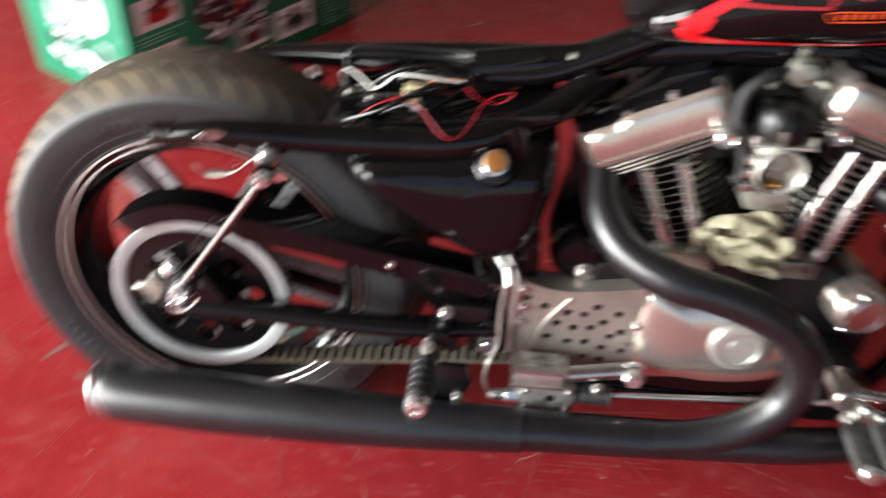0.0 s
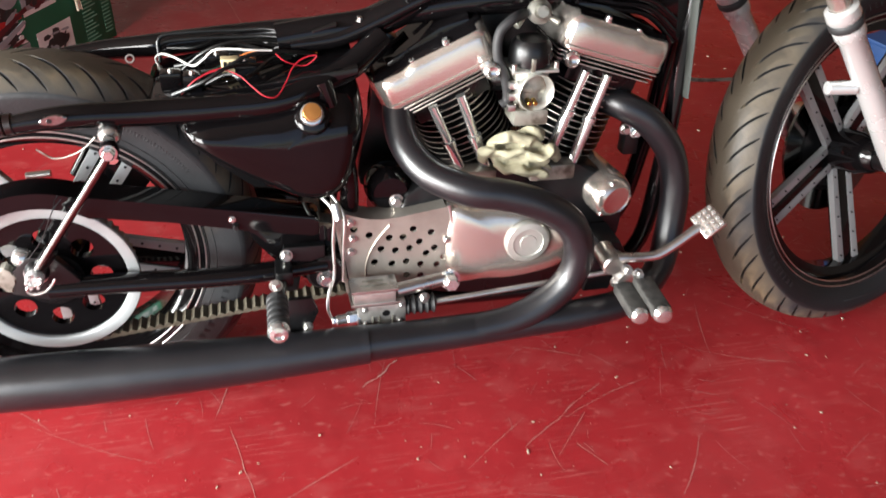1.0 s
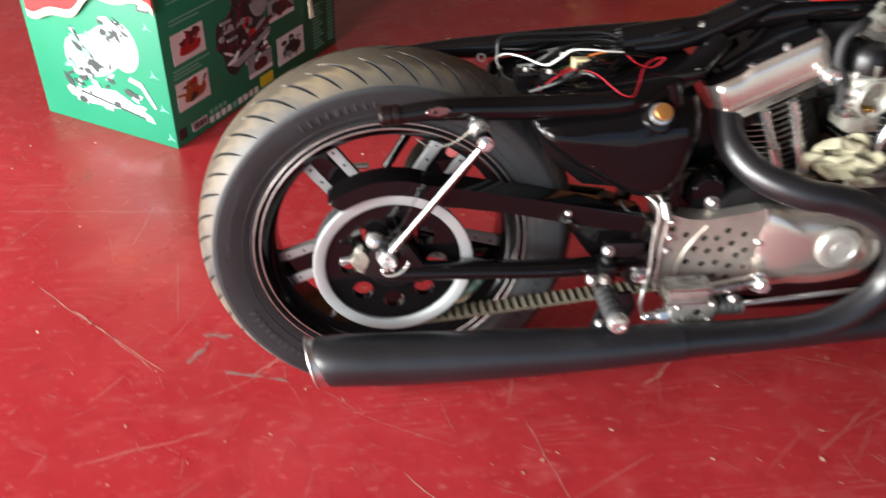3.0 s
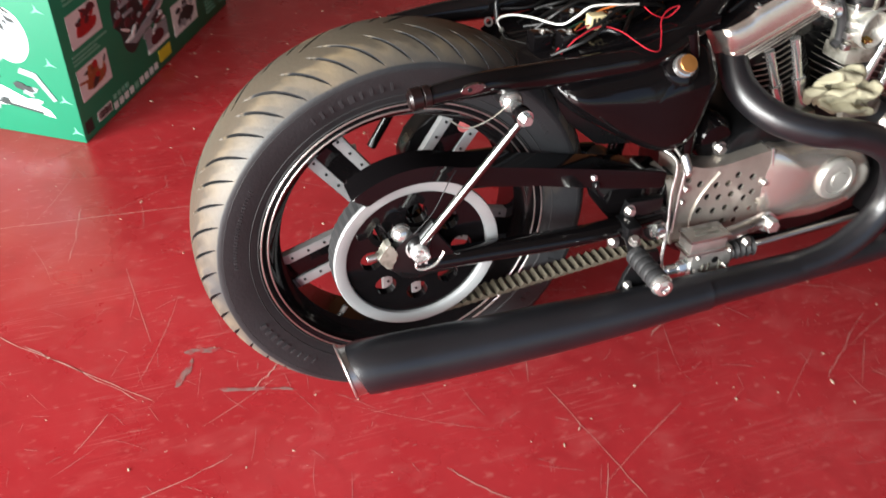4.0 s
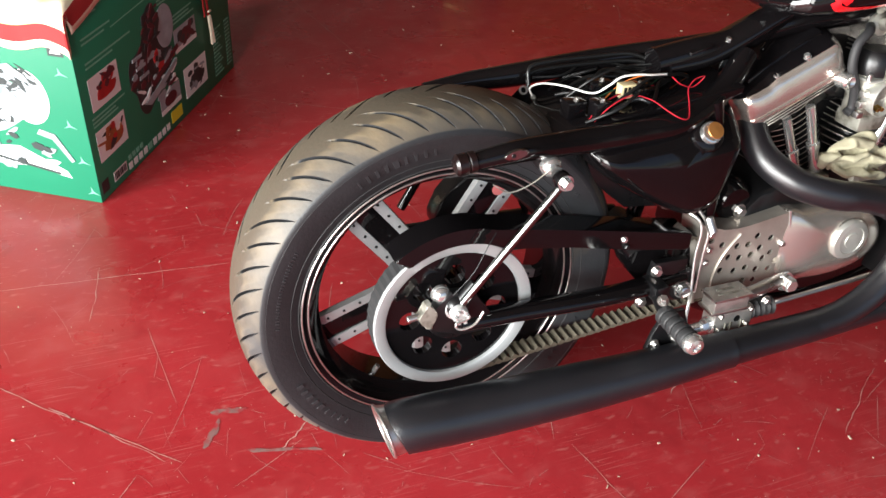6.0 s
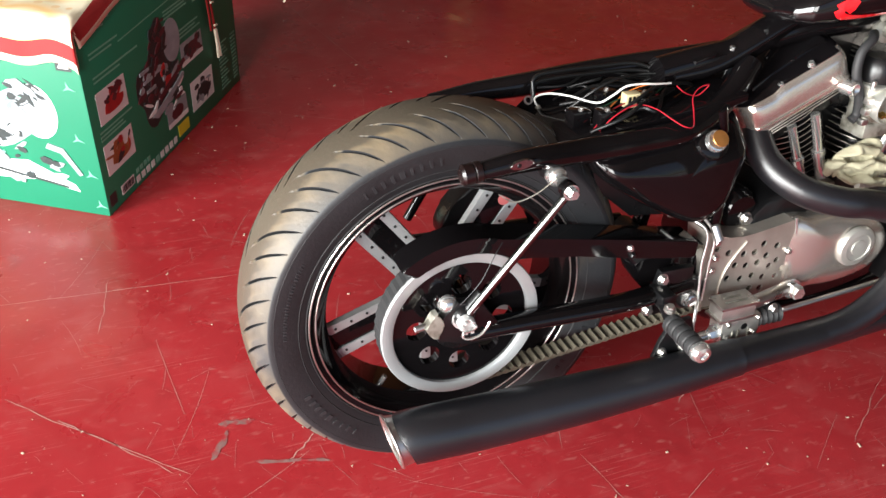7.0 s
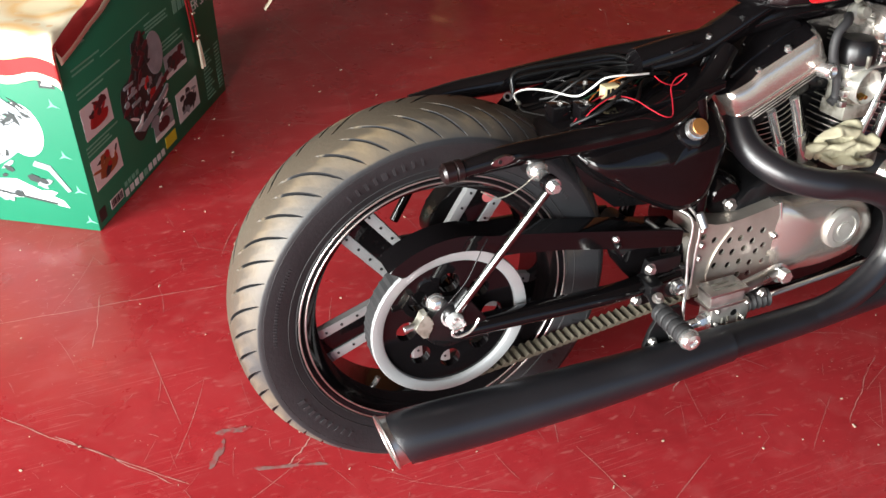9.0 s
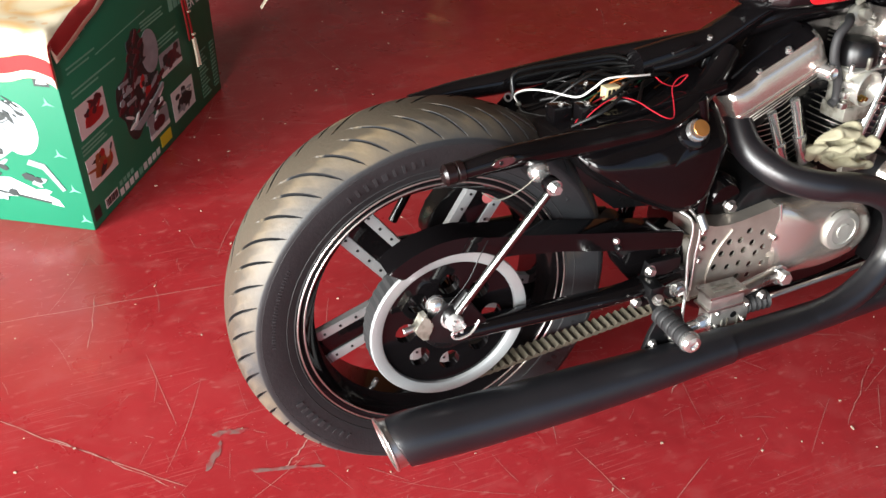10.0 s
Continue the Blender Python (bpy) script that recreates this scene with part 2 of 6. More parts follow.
slab("floor", (X0, Y0, -0.12), (X1, Y1, 0.0), FLOOR, "red painted concrete workshop floor, scuffed and scratched", "floor")
slab("threshold", (X0, Y0 - 0.2, -0.12), (X1, Y0 - 0.003, -0.004), CONCRETE, "pale worn concrete threshold at the open door", "pavement")
slab("ceiling", (X0 - 0.2, Y0 - 0.2, H), (X1 + 0.2, Y1 + 0.2, H + 0.15), PLASTER, "plain dark brown workshop ceiling, out of view", "ceiling")
slab("wall_north", (X0 - 0.2, Y1, -0.12), (X1 + 0.2, Y1 + 0.2, H), PLASTER, "plain plastered workshop wall", "wall")
slab("wall_east", (X1, Y0 - 0.2, -0.12), (X1 + 0.2, Y1, H), PLASTER, "plain plastered workshop wall", "wall")


def wall_with_opening(name, run, at, thick, lo, hi, a, b, top):
    """A wall along x or y with a wide door opening from a to b."""
    w = thing(name, "plain plastered workshop wall with a wide open doorway", "wall", kind="structure")
    for s, e, z0, z1 in ((lo, a, -0.12, H), (b, hi, -0.12, H), (a, b, top, H)):
        size = (e - s, thick, z1 - z0) if run == "x" else (thick, e - s, z1 - z0)
        c = ((s + e) / 2, at, (z0 + z1) / 2) if run == "x" else (at, (s + e) / 2, (z0 + z1) / 2)
        part("wall_panel", block(c, size, 0), PLASTER, w)


wall_with_opening("wall_west", "y", X0 - 0.1, 0.2, Y0 - 0.2, Y1, -2.3, 0.1, 2.4)
wall_with_opening("wall_south", "x", Y0 - 0.1, 0.2, X0, X1, -4.55, 2.6, 2.45)
ground = part("ground", block((0, 0, -0.2), (60, 60, 0.1), 0), CONCRETE)
tagged(ground, "pale concrete yard outside the doors", "ground", kind="structure")

# ---- cardboard carton ----
GREEN = material("dark_green_print", (0.003, 0.165, 0.085), 0.5, 0, 0.1, 6, 0.05, 60)
carton_m = Matrix.Translation((-0.555 * S, 0.952 * S, 0)) @ Matrix.Rotation(math.atan2(0.745, 0.466), 4, "Z")
carton = thing("carton", "large green printed cardboard carton under a floral cloth", "box", carton_m)
CL, CW, CH = 0.88 * S, 0.50 * S, 0.53 * S
part("carton_body", block((CL / 2, CW / 2, CH / 2), (CL, CW, CH), 0.004), GREEN, carton)


# ---- motorcycle: x forward, y to its left, z up, leaning on its far side ----
LEAN, RW = 4.965, 0.343
bike = thing("motorcycle", "black custom motorcycle with matt black exhaust, seat removed and loose wires", "motorcycle", pose(0, 0, 0, -LEAN, 0, 0) @ Matrix.Scale(S, 4))


def tyre_material():
    """Black rubber, tan road dust on the crown; the grey layer holds dust film and sheen."""
    m = material("dusty_tyre_rubber", (0.0125, 0.0132, 0.0150), 0.54, 0, 0.5, 9, 0.25, 160)
    n, l = m.node_tree.nodes, m.node_tree.links
    b = n["Principled BSDF"]
    old = b.inputs["Base Color"].links[0].from_socket
    at = n.new("ShaderNodeAttribute")
    at.attribute_name = "crown"
    tc = n.new("ShaderNodeTexCoord")

    def layer(below, colour, lo, hi, top, scale, noisy):
        patch = n.new("ShaderNodeTexNoise")
        patch.inputs["Scale"].default_value, patch.inputs["Detail"].default_value = scale, 9
        l.new(tc.outputs["Object"], patch.inputs["Vector"])
        add = n.new("ShaderNodeMath")
        add.operation = "MULTIPLY_ADD"
        l.new(patch.outputs["Fac"], add.inputs[0])
        add.inputs[1].default_value = noisy
        l.new(at.outputs["Fac"], add.inputs[2])
        r = n.new("ShaderNodeMapRange")
        r.inputs[1].default_value, r.inputs[2].default_value, r.inputs[4].default_value = lo, hi, top
        l.new(add.outputs[0], r.inputs[0])
        k = n.new("ShaderNodeMix")
        k.data_type = "RGBA"
        k.inputs[7].default_value = (*colour, 1)
        l.new(r.outputs[0], k.inputs[0])
        l.new(below, k.inputs[6])
        return k.outputs[2]

    # bluish grey over the tread: dust film with the shoulder's sheen painted in
    grey = layer(old, (0.078, 0.085, 0.092), 0.35, 1.0, 0.95, 7, 0.5)
    tan = layer(grey, (0.19, 0.14, 0.078), 1.0, 1.7, 0.9, 6, 1.6)
    tan = layer(tan, (0.035, 0.031, 0.027), 1.02, 1.3, 0.75, 15, 1.0)
    l.new(tan, b.inputs["Base Color"])
    return m


TYRE = tyre_material()


def tyre(name, label, R, half, lip_r, lip_v, pitches, m, depth=0.010):
    """A tyre with curved recessed tread grooves; its grid follows the grooves."""
    cuts = (0.0, 0.012, 0.15, 0.165, 0.19, 0.42, 0.52, 0.64, 0.76, 0.88, 0.985)
    groove = (1, 2)
    prof = []
    for k in range(9):
        a = k / 8
        prof.append((None, lip_r + (R * 0.905 - lip_r) * a, -(lip_v + (half - lip_v) * math.sin(a * math.pi / 2) ** 0.8)))
    for i in range(1, 25):
        q = 1 - i / 24
        prof.append((q, R - R * 0.095 * q ** 2.3, -half * q ** 0.9))
    full = prof + [(None if s is None else -s, r, -v) for s, r, v in reversed(prof[:-1])]
    bm = bmesh.new()
    crown = bm.verts.layers.float.new("crown")
    rings = []
    for s, r, v in full:
        q = 1 if s is None else abs(s)
        shift = -0.30 * q ** 0.6
        half_pitch = 0.5 if s is not None and s < 0 else 0.0
        ring = []
        for j in range(pitches):
            for c, cut in enumerate(cuts):
                ends = max(0, min(1, (q - (0.06 if j % 3 == 0 else 0.24)) / 0.1, (0.92 - q) / 0.1)) if s is not None else 0
                rr = r - (depth * ends ** 0.5 if c in groove else 0)
                cut = cut * (1 + 2.0 * (1 - q) ** 2) * (0.5 + 0.5 * ends) * 0.6 if c < 5 else cut
                a = 2 * math.pi * (j + cut + half_pitch) / pitches + shift
                vert = bm.verts.new((rr * math.cos(a), v, rr * math.sin(a)))
                # grooves and their edges lose the dust layers: recess shade put into the colour
                vert[crown] = 0 if s is None else 0.3 + 0.7 * min(1, (1 - q) * 1.25) - (1.6 * ends if c in groove else 0.7 * ends if c in (0, 3) else 0) - (0.22 * max(0, 1 - abs(q - 0.62) / 0.3) if c in (4, 8, 9, 10) else 0)
                ring.append(vert)
        rings.append(ring)
    n = len(rings[0])
    for r0, r1 in zip(rings, rings[1:]):
        for j in range(n):
            bm.faces.new((r0[j], r0[(j + 1) % n], r1[(j + 1) % n], r1[j]))
    ob = part(name, bm, TYRE, bike, label, m, smooth=55)
    # raised rings and plain bars of lettering on the side wall
    bm = bmesh.new()
    for rad in (lip_r + 0.006, lip_r + 0.02, R * 0.83, R * 0.885):
        va = lip_v + (half - lip_v) * min(1, (rad - lip_r) / (R * 0.905 - lip_r)) ** 0.55
        lathe([(rad - 0.0016, -va + 0.001), (rad, -va - 0.0012), (rad + 0.0016, -va + 0.001)], (0, 0, 0), (0, 1, 0), 96, bm)
    part("sidewall_ring", bm, RUBBER, ob)
    rnd = random.Random(pitches)
    rad = lip_r + (R * 0.905 - lip_r) * 0.62
    va = lip_v + (half - lip_v) * math.sin(0.62 * math.pi / 2) ** 0.8
    bm = bmesh.new()
    for start, count, h in ((95, 9, 0.017), (150, 26, 0.006), (205, 9, 0.017), (262, 26, 0.006), (320, 9, 0.017), (35, 26, 0.006)):
        a = radians(start)
        for k in range(count):
            w = h * rnd.uniform(0.5, 0.75)
            m2 = Matrix.Rotation(-a, 4, "Y")
            c = m2 @ Vector((rad, -va - 0.0004, 0))
            block(c, (h, 0.0007, w * rnd.uniform(0.35, 0.8)), 0.0002, m2.to_3x3(), bm, 1)
            a += h / rad * 0.95
    tagged(part("sidewall_lettering", bm, TYRE, ob), kind="stuff")
    return ob


rear_m = Matrix.Translation((0, 0, RW))
tyre("rear_tyre", "wide black rear tyre with dusty curved tread", 0.346, 0.085, 0.244, 0.066, 48, rear_m)


def rim(name, label, r, hv, m, spokes, phase, gap, r_in, face, stud, dish=0.0):
    """A black rim with bright lip lines and spokes made of two silver, riveted faces with a black web between."""
    half = [(r - 0.008, -hv), (r, -hv - 0.002), (r, -hv + 0.004), (r - 0.008, -hv + 0.007), (r - 0.013, -hv + 0.02), (r - 0.028, -hv * 0.5), (r - 0.031, 0)]
    prof = half + [(a, -b) for a, b in reversed(half[:-1])]
    inner = [(r - 0.014, hv - 0.004), (r - 0.02, hv - 0.02), (r - 0.038, hv * 0.5), (r - 0.041, 0), (r - 0.038, -hv * 0.5), (r - 0.02, -hv + 0.02), (r - 0.014, -hv + 0.004)]
    ob = part(name, lathe(prof + inner, (0, 0, 0), (0, 1, 0), 96, closed=True), BLACK_PAINT, bike, label, m)
    for rad, at in ((r - 0.001, -hv - 0.0025), (r - 0.0125, -hv + 0.0005)):
        part("lip_line", lathe([(rad - 0.0015, at), (rad - 0.0006, at - 0.0011), (rad + 0.0006, at - 0.0011), (rad + 0.0015, at)], (0, 0, 0), (0, 1, 0), 128), STEEL, ob, "bright machined lip line")
    part("hub", lathe([(0, -0.07), (0.03, -0.07), (0.036, -0.06), (0.045, -0.03), (0.045, 0.03), (0.036, 0.06), (0.03, 0.07), (0, 0.07)], (0, 0, 0), (0, 1, 0), 40), BLACK_PAINT, ob)
    r_out = r - 0.034

    def lean_out(bm):
        for v in bm.verts:
            v.co.y -= dish * max(0, (r_out - v.co.x) / (r_out - r_in))

    for k in range(spokes):
        turn = Matrix.Rotation(-radians(phase + 360 / spokes * k), 4, "Y")
        bm = block(((r_in + r_out) / 2, 0.004, 0), (r_out - r_in + 0.012, 0.03, gap * 0.8), 0.003)
        lean_out(bm)
        part("spoke_web", bm, BLACK_PAINT, ob, m=turn)
        for side in (-1, 1):
            bm = bmesh.new()
            z = side * gap / 2
            w = 0.0085
            a0, a1 = r_in - 0.01, r_out + 0.004
            outline = [(a0, z - w), (a1 - 0.012, z - w), (a1, z - w * 0.4 + side * 0.012), (a1, z + w * 0.8 + side * 0.012), (a1 - 0.014, z + w), (a0, z + w)]
            plate(outline, face, face + 0.014, 0.002, bm)
            lean_out(bm)
            bar = part("spoke", bm, SILVER, ob, "silver-faced spoke with rivets", turn)
            if stud:
                for i in range(5):
                    bm = lathe([(0.0027, 0), (0.0022, -0.0016), (0, -0.002)], (a0 + 0.02 + i * (a1 - a0 - 0.045) / 4, face, z), (0, 1, 0), 8)
                    lean_out(bm)
                    part("rivet", bm, BLACK_SATIN, ob, m=turn)
    return ob


rear_rim = rim("rear_rim", "gloss black rear wheel rim with bright lip lines", 0.2465, 0.0685, rear_m, 5, 56, 0.052, 0.06, -0.014, True)
part("round_sticker", lathe([(0, 0), (0.011, 0), (0.011, 0.001), (0, 0.001)], (0.112, -0.026, 0.168), (0, -1, 0), 20), material("pink_sticker", (0.42, 0.1, 0.1), 0.6), rear_rim, "faded pink round sticker")
part("valve_stem", rod((-0.118, -0.02, -0.185), (-0.105, -0.026, -0.158), 0.005), CHROME, rear_rim)
part("far_axle_bolt", rod((-0.03, 0.15, 0.06), (-0.075, 0.15, 0.058), 0.007), STEEL, rear_rim)


def holed_plate(outline, holes, v0, v1, bm=None, flip=lambda x, w: (x, w)):
    """A flat sheet with round holes that go through it: holes are (x, w, radius)."""
    bm = bm or bmesh.new()
    loops = [outline] + [[(hx + hr * math.cos(2 * math.pi * k / 14), hw + hr * math.sin(2 * math.pi * k / 14)) for k in range(14)] for hx, hw, hr in holes]
    sheets = []
    for v in (v0, v1):
        rings = [[bm.verts.new((x, v, w)) for x, w in loop] for loop in loops]
        edges = [bm.edges.new((ring[i], ring[(i + 1) % len(ring)])) for ring in rings for i in range(len(ring))]
        bmesh.ops.triangle_fill(bm, use_beauty=True, edges=edges)
        sheets.append(rings)
    for a, b in zip(*sheets):
        for i in range(len(a)):
            j = (i + 1) % len(a)
            bm.faces.new((a[i], a[j], b[j], b[i]))
    return bm


def circle(r, n=64, c=(0, 0)):
    return [(c[0] + r * math.cos(2 * math.pi * k / n), c[1] + r * math.sin(2 * math.pi * k / n)) for k in range(n)]


# belt pulley with eight lightening holes, its bright ring and toothed edge
pulley = part("belt_pulley", holed_plate(circle(0.121), [(0.077 * math.cos(k * math.pi / 4), 0.077 * math.sin(k * math.pi / 4), 0.0185) for k in range(8)], -0.119, -0.103), BLACK_PAINT, bike, "black belt pulley with round holes and a silver ring", rear_m)
part("silver_ring", lathe([(0.119, -0.116), (0.120, -0.1245), (0.1225, -0.1265), (0.139, -0.1265), (0.1405, -0.1245), (0.1405, -0.121), (0.119, -0.108)], (0, 0, 0), (0, 1, 0), 96, closed=True), SILVER, pulley, "brushed silver outer ring")
bm = bmesh.new()
for k in range(122):
    a = 2 * math.pi * k / 122
    for v in (-0.121, -0.086):
        rr = 0.1335 if k % 2 else 0.129
        bm.verts.new((rr * math.cos(a), v, rr * math.sin(a)))
bm.verts.ensure_lookup_table()
for k in range(122):
    a, b = 2 * k, 2 * ((k + 1) % 122)
    bm.faces.new([bm.verts[i] for i in (a, b, b + 1, a + 1)])
part("toothed_edge", bm, CAST, pulley, smooth=10)
part("pulley_hub", lathe([(0.05, -0.117), (0.048, -0.124), (0.03, -0.128), (0, -0.128)], (0, 0, 0), (0, 1, 0), 40), BLACK_SATIN, pulley)

# drive belt round both pulleys, teeth on the inside
FS, FR, BR = Vector((0.555, 0.325)), 0.062, 0.138
gap = FS - Vector((0, RW))
ang = math.acos((BR - FR) / gap.length)
base = math.atan2(gap.y, gap.x)
loop = []
for c, r, a0, a1 in ((Vector((0, RW)), BR, base + ang, base + 2 * math.pi - ang), (FS, FR, base - ang, base + ang)):
    n = max(6, int(abs(a1 - a0) * r / 0.0077))
    loop += [c + r * Vector((math.cos(a0 + (a1 - a0) * k / n), math.sin(a0 + (a1 - a0) * k / n))) for k in range(n + 1)]
    if r == BR:
        p, q = loop[-1], FS + FR * Vector((math.cos(base - ang), math.sin(base - ang)))
        n = int((q - p).length / 0.0077)
        loop += [p + (q - p) * k / n for k in range(1, n)]
p, q = loop[-1], loop[0]
n = int((q - p).length / 0.0077)
loop += [p + (q - p) * k / n for k in range(1, n)]
bm = bmesh.new()
rows = []
for i, p in enumerate(loop):
    d = (loop[(i + 1) % len(loop)] - loop[i - 1]).normalized()
    inward = Vector((-d.y, d.x))
    t = 0.008 if i % 2 else 0.002
    back = 0.0032 if i % 2 else 0.0016
    rows.append([bm.verts.new((s.x, v, s.y)) for s, v in ((p - inward * back, -0.122), (p + inward * t, -0.122), (p + inward * t, -0.088), (p - inward * back, -0.088))])
for i in range(len(rows)):
    a, b = rows[i], rows[(i + 1) % len(rows)]
    for k in range(4):
        bm.faces.new((a[k], a[(k + 1) % 4], b[(k + 1) % 4], b[k])).material_index = 1 if k == 3 else 0
part("drive_belt", bm, [BELT, RUBBER], bike, "dusty toothed rubber drive belt", smooth=15)

# belt guard over the pulley
arc = lambda r, a0, a1, n: [(r * math.cos(radians(a0 + (a1 - a0) * k / n)), RW + r * math.sin(radians(a0 + (a1 - a0) * k / n))) for k in range(n + 1)]
outline = arc(0.173, 129, 70, 24) + [(0.105, 0.498), (0.176, 0.484), (0.288, 0.461), (0.435, 0.433), (0.443, 0.426), (0.443, 0.398), (0.432, 0.394), (0.32, 0.418), (0.2, 0.446), (0.13, 0.458)] + arc(0.146, 54, 126, 30)
guard = part("belt_guard", plate(outline, -0.142, -0.088, 0.005, segs=3), BLACK_PAINT, bike, "gloss black belt guard over the pulley")
part("guard_bolt", hexbolt((0.3, -0.142, 0.442), (0, -1, 0), 0.0045, 0.005), CHROME, guard)
part("guard_bolt", hexbolt((0.305, -0.142, 0.428), (0, -1, 0), 0.005, 0.007), BLACK_SATIN, guard)

# swing arm, axle plate and axle
arm = part("swingarm", tube([(0.0, -0.145, 0.343), (0.1, -0.148, 0.342), (0.3, -0.146, 0.333), (0.45, -0.12, 0.325)], 0.021, 16, flat=0.75), BLACK_PAINT, bike, "gloss black swing arm tube")
part("pivot_plate", plate(round_outline([(0.32, 0.392), (0.40, 0.40), (0.47, 0.39), (0.49, 0.33), (0.48, 0.265), (0.42, 0.275), (0.375, 0.312)], 3), -0.095, -0.082, 0.003), BLACK_PAINT, arm)
part("swingarm_left", tube([(0.0, 0.145, 0.343), (0.3, 0.146, 0.333), (0.45, 0.12, 0.325)], 0.021, 14), BLACK_PAINT, arm)
part("axle_plate", plate([(-0.055, 0.345), (-0.05, 0.385), (-0.02, 0.412), (0.02, 0.405), (0.05, 0.36), (0.05, 0.325), (0.0, 0.325)], -0.158, -0.139, 0.003), BLACK_SATIN, arm)
part("pivot_housing", rod((0.45, -0.135, 0.31), (0.45, 0.12, 0.31), 0.035, 24), BLACK_SATIN, arm)
part("pivot_bolt", hexbolt((0.45, -0.135, 0.302), (0, -1, 0), 0.013, 0.014), CHROME, arm, "chrome pivot bolt")
bm = lathe([(0, 0), (0.019, 0), (0.019, 0.004), (0.0145, 0.004), (0.0145, 0.02), (0.012, 0.024), (0, 0.024)], (-0.012, -0.157, 0.382), (0, -1, 0), 24)
for k in range(6):
    a = k * math.pi / 3
    block((-0.012 + 0.0105 * math.cos(a), -0.184, 0.382 + 0.0105 * math.sin(a)), (0.005, 0.008, 0.005), 0.0008, bm=bm)
nut = part("axle_nut", bm, FORK, arm, "chrome castellated axle nut")
part("retaining_clip", tube([(0.022, -0.19, 0.389), (0.015, -0.191, 0.378), (0.004, -0.192, 0.368), (-0.012, -0.19, 0.363), (-0.022, -0.188, 0.366), (-0.022, -0.187, 0.374), (-0.008, -0.187, 0.377), (0.0, -0.187, 0.382)], 0.0022, 8), CHROME, arm)
part("adjuster_bolt", rod((-0.05, -0.15, 0.376), (-0.092, -0.15, 0.372), 0.0055), STEEL, arm)
part("adjuster_block", plate([(-0.078, 0.376), (-0.070, 0.363), (-0.062, 0.352), (-0.052, 0.350), (-0.05, 0.368), (-0.043, 0.374), (-0.045, 0.384), (-0.052, 0.388), (-0.055, 0.4), (-0.063, 0.398), (-0.066, 0.383)], -0.16, -0.142, 0.003), CAST, arm, "rough cast axle adjuster")
part("dome_bolt", lathe([(0.017, 0), (0.0165, 0.008), (0.012, 0.015), (0, 0.019)], (-0.032, -0.137, 0.402), (0, -1, 0), 20), CHROME, arm, "round chrome bolt head")

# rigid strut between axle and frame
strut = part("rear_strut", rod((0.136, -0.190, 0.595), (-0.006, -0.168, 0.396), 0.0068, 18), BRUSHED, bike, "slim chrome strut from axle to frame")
# dark rod added at the strut's lower end as its shadow side
part("strut_shadow_end", rod((0.02, -0.160, 0.425), (-0.010, -0.158, 0.388), 0.011, 14), BLACK_SATIN, strut)
part("strut_bush", rod((0.137, -0.115, 0.612), (0.137, -0.15, 0.611), 0.017, 20), BLACK_SATIN, strut)
part("strut_cap", lathe([(0.016, 0), (0.017, 0.003), (0.017, 0.012), (0.0145, 0.018), (0.010, 0.021), (0.010, 0.03), (0.0, 0.03)], (0.137, -0.143, 0.611), (0, -1, -0.05), 24), CHROME, strut)
part("strut_eye", lathe([(0.0, 0), (0.0125, 0), (0.014, 0.003), (0.014, 0.018), (0.012, 0.021), (0, 0.021)], (0.139, -0.178, 0.604), (0, -1, 0), 24), BLACK_PAINT, strut)
part("strut_bolt", hexbolt((0.139, -0.197, 0.604), (0, -1, 0), 0.0095, 0.013), CHROME, strut)
part("strut_foot", lathe([(0.019, 0), (0.019, 0.012), (0.014, 0.018), (0, 0.019)], (-0.010, -0.15, 0.386), (0, -1, 0), 20), BLACK_SATIN, strut)
part("strut_left", rod((0.137, 0.186, 0.592), (0.004, 0.172, 0.386), 0.009, 14), BLACK_PAINT, strut)
part("ground_wire", tube([(0.035, -0.166, 0.602), (0.06, -0.172, 0.588), (0.095, -0.174, 0.598), (0.122, -0.18, 0.622)], 0.0011, 6), CAST, strut)
part("earth_wire", tube([(0.05, -0.158, 0.512), (0.035, -0.165, 0.495), (0.012, -0.166, 0.45), (-0.018, -0.16, 0.41)], 0.0009, 6), BLACK_SATIN, strut)

def pillow(outline, back, edge, front, spread=0.3):
    """A domed cover: the outline rises from its edge to a swollen front."""
    cx = sum(q[0] for q in outline) / len(outline)
    cw = sum(q[1] for q in outline) / len(outline)
    bm = bmesh.new()
    rings = []
    for scale, v in [(1, back), (1, edge)] + [(1 - spread * t ** 1.6, edge + (front - edge) * math.sin(t * math.pi / 2) ** 0.8) for t in (0.06, 0.13, 0.22, 0.32, 0.45, 0.6, 0.8, 1)] + [(0.02, front - 0.0005)]:
        rings.append([bm.verts.new((cx + (x - cx) * scale, v, cw + (w - cw) * scale)) for x, w in outline])
    for r0, r1 in zip(rings, rings[1:]):
        for i in range(len(r0)):
            j = (i + 1) % len(r0)
            bm.faces.new((r0[i], r0[j], r1[j], r1[i]))
    bm.faces.new(rings[-1])
    bm.faces.new(rings[0][::-1])
    return bm


# ---- exhaust ----
MUFFLER = [(-0.124, -0.207, 0.2), (-0.1, -0.209, 0.203), (0.02, -0.215, 0.2035), (0.2, -0.22, 0.205), (0.36, -0.221, 0.206), (0.505, -0.219, 0.209)]
bm = tube(MUFFLER, [0.0445, 0.0462, 0.0462, 0.0440, 0.0390, 0.035], 36, per=8, caps=False)
# slash-cut mouth: the first rings are drawn out at the top and far side
for v in bm.verts:
    v.co.x -= max(0, min(1, (-0.03 - v.co.x) / 0.07)) * (0.003 + 0.22 * (v.co.z - 0.2) + 0.04 * (v.co.y + 0.207))
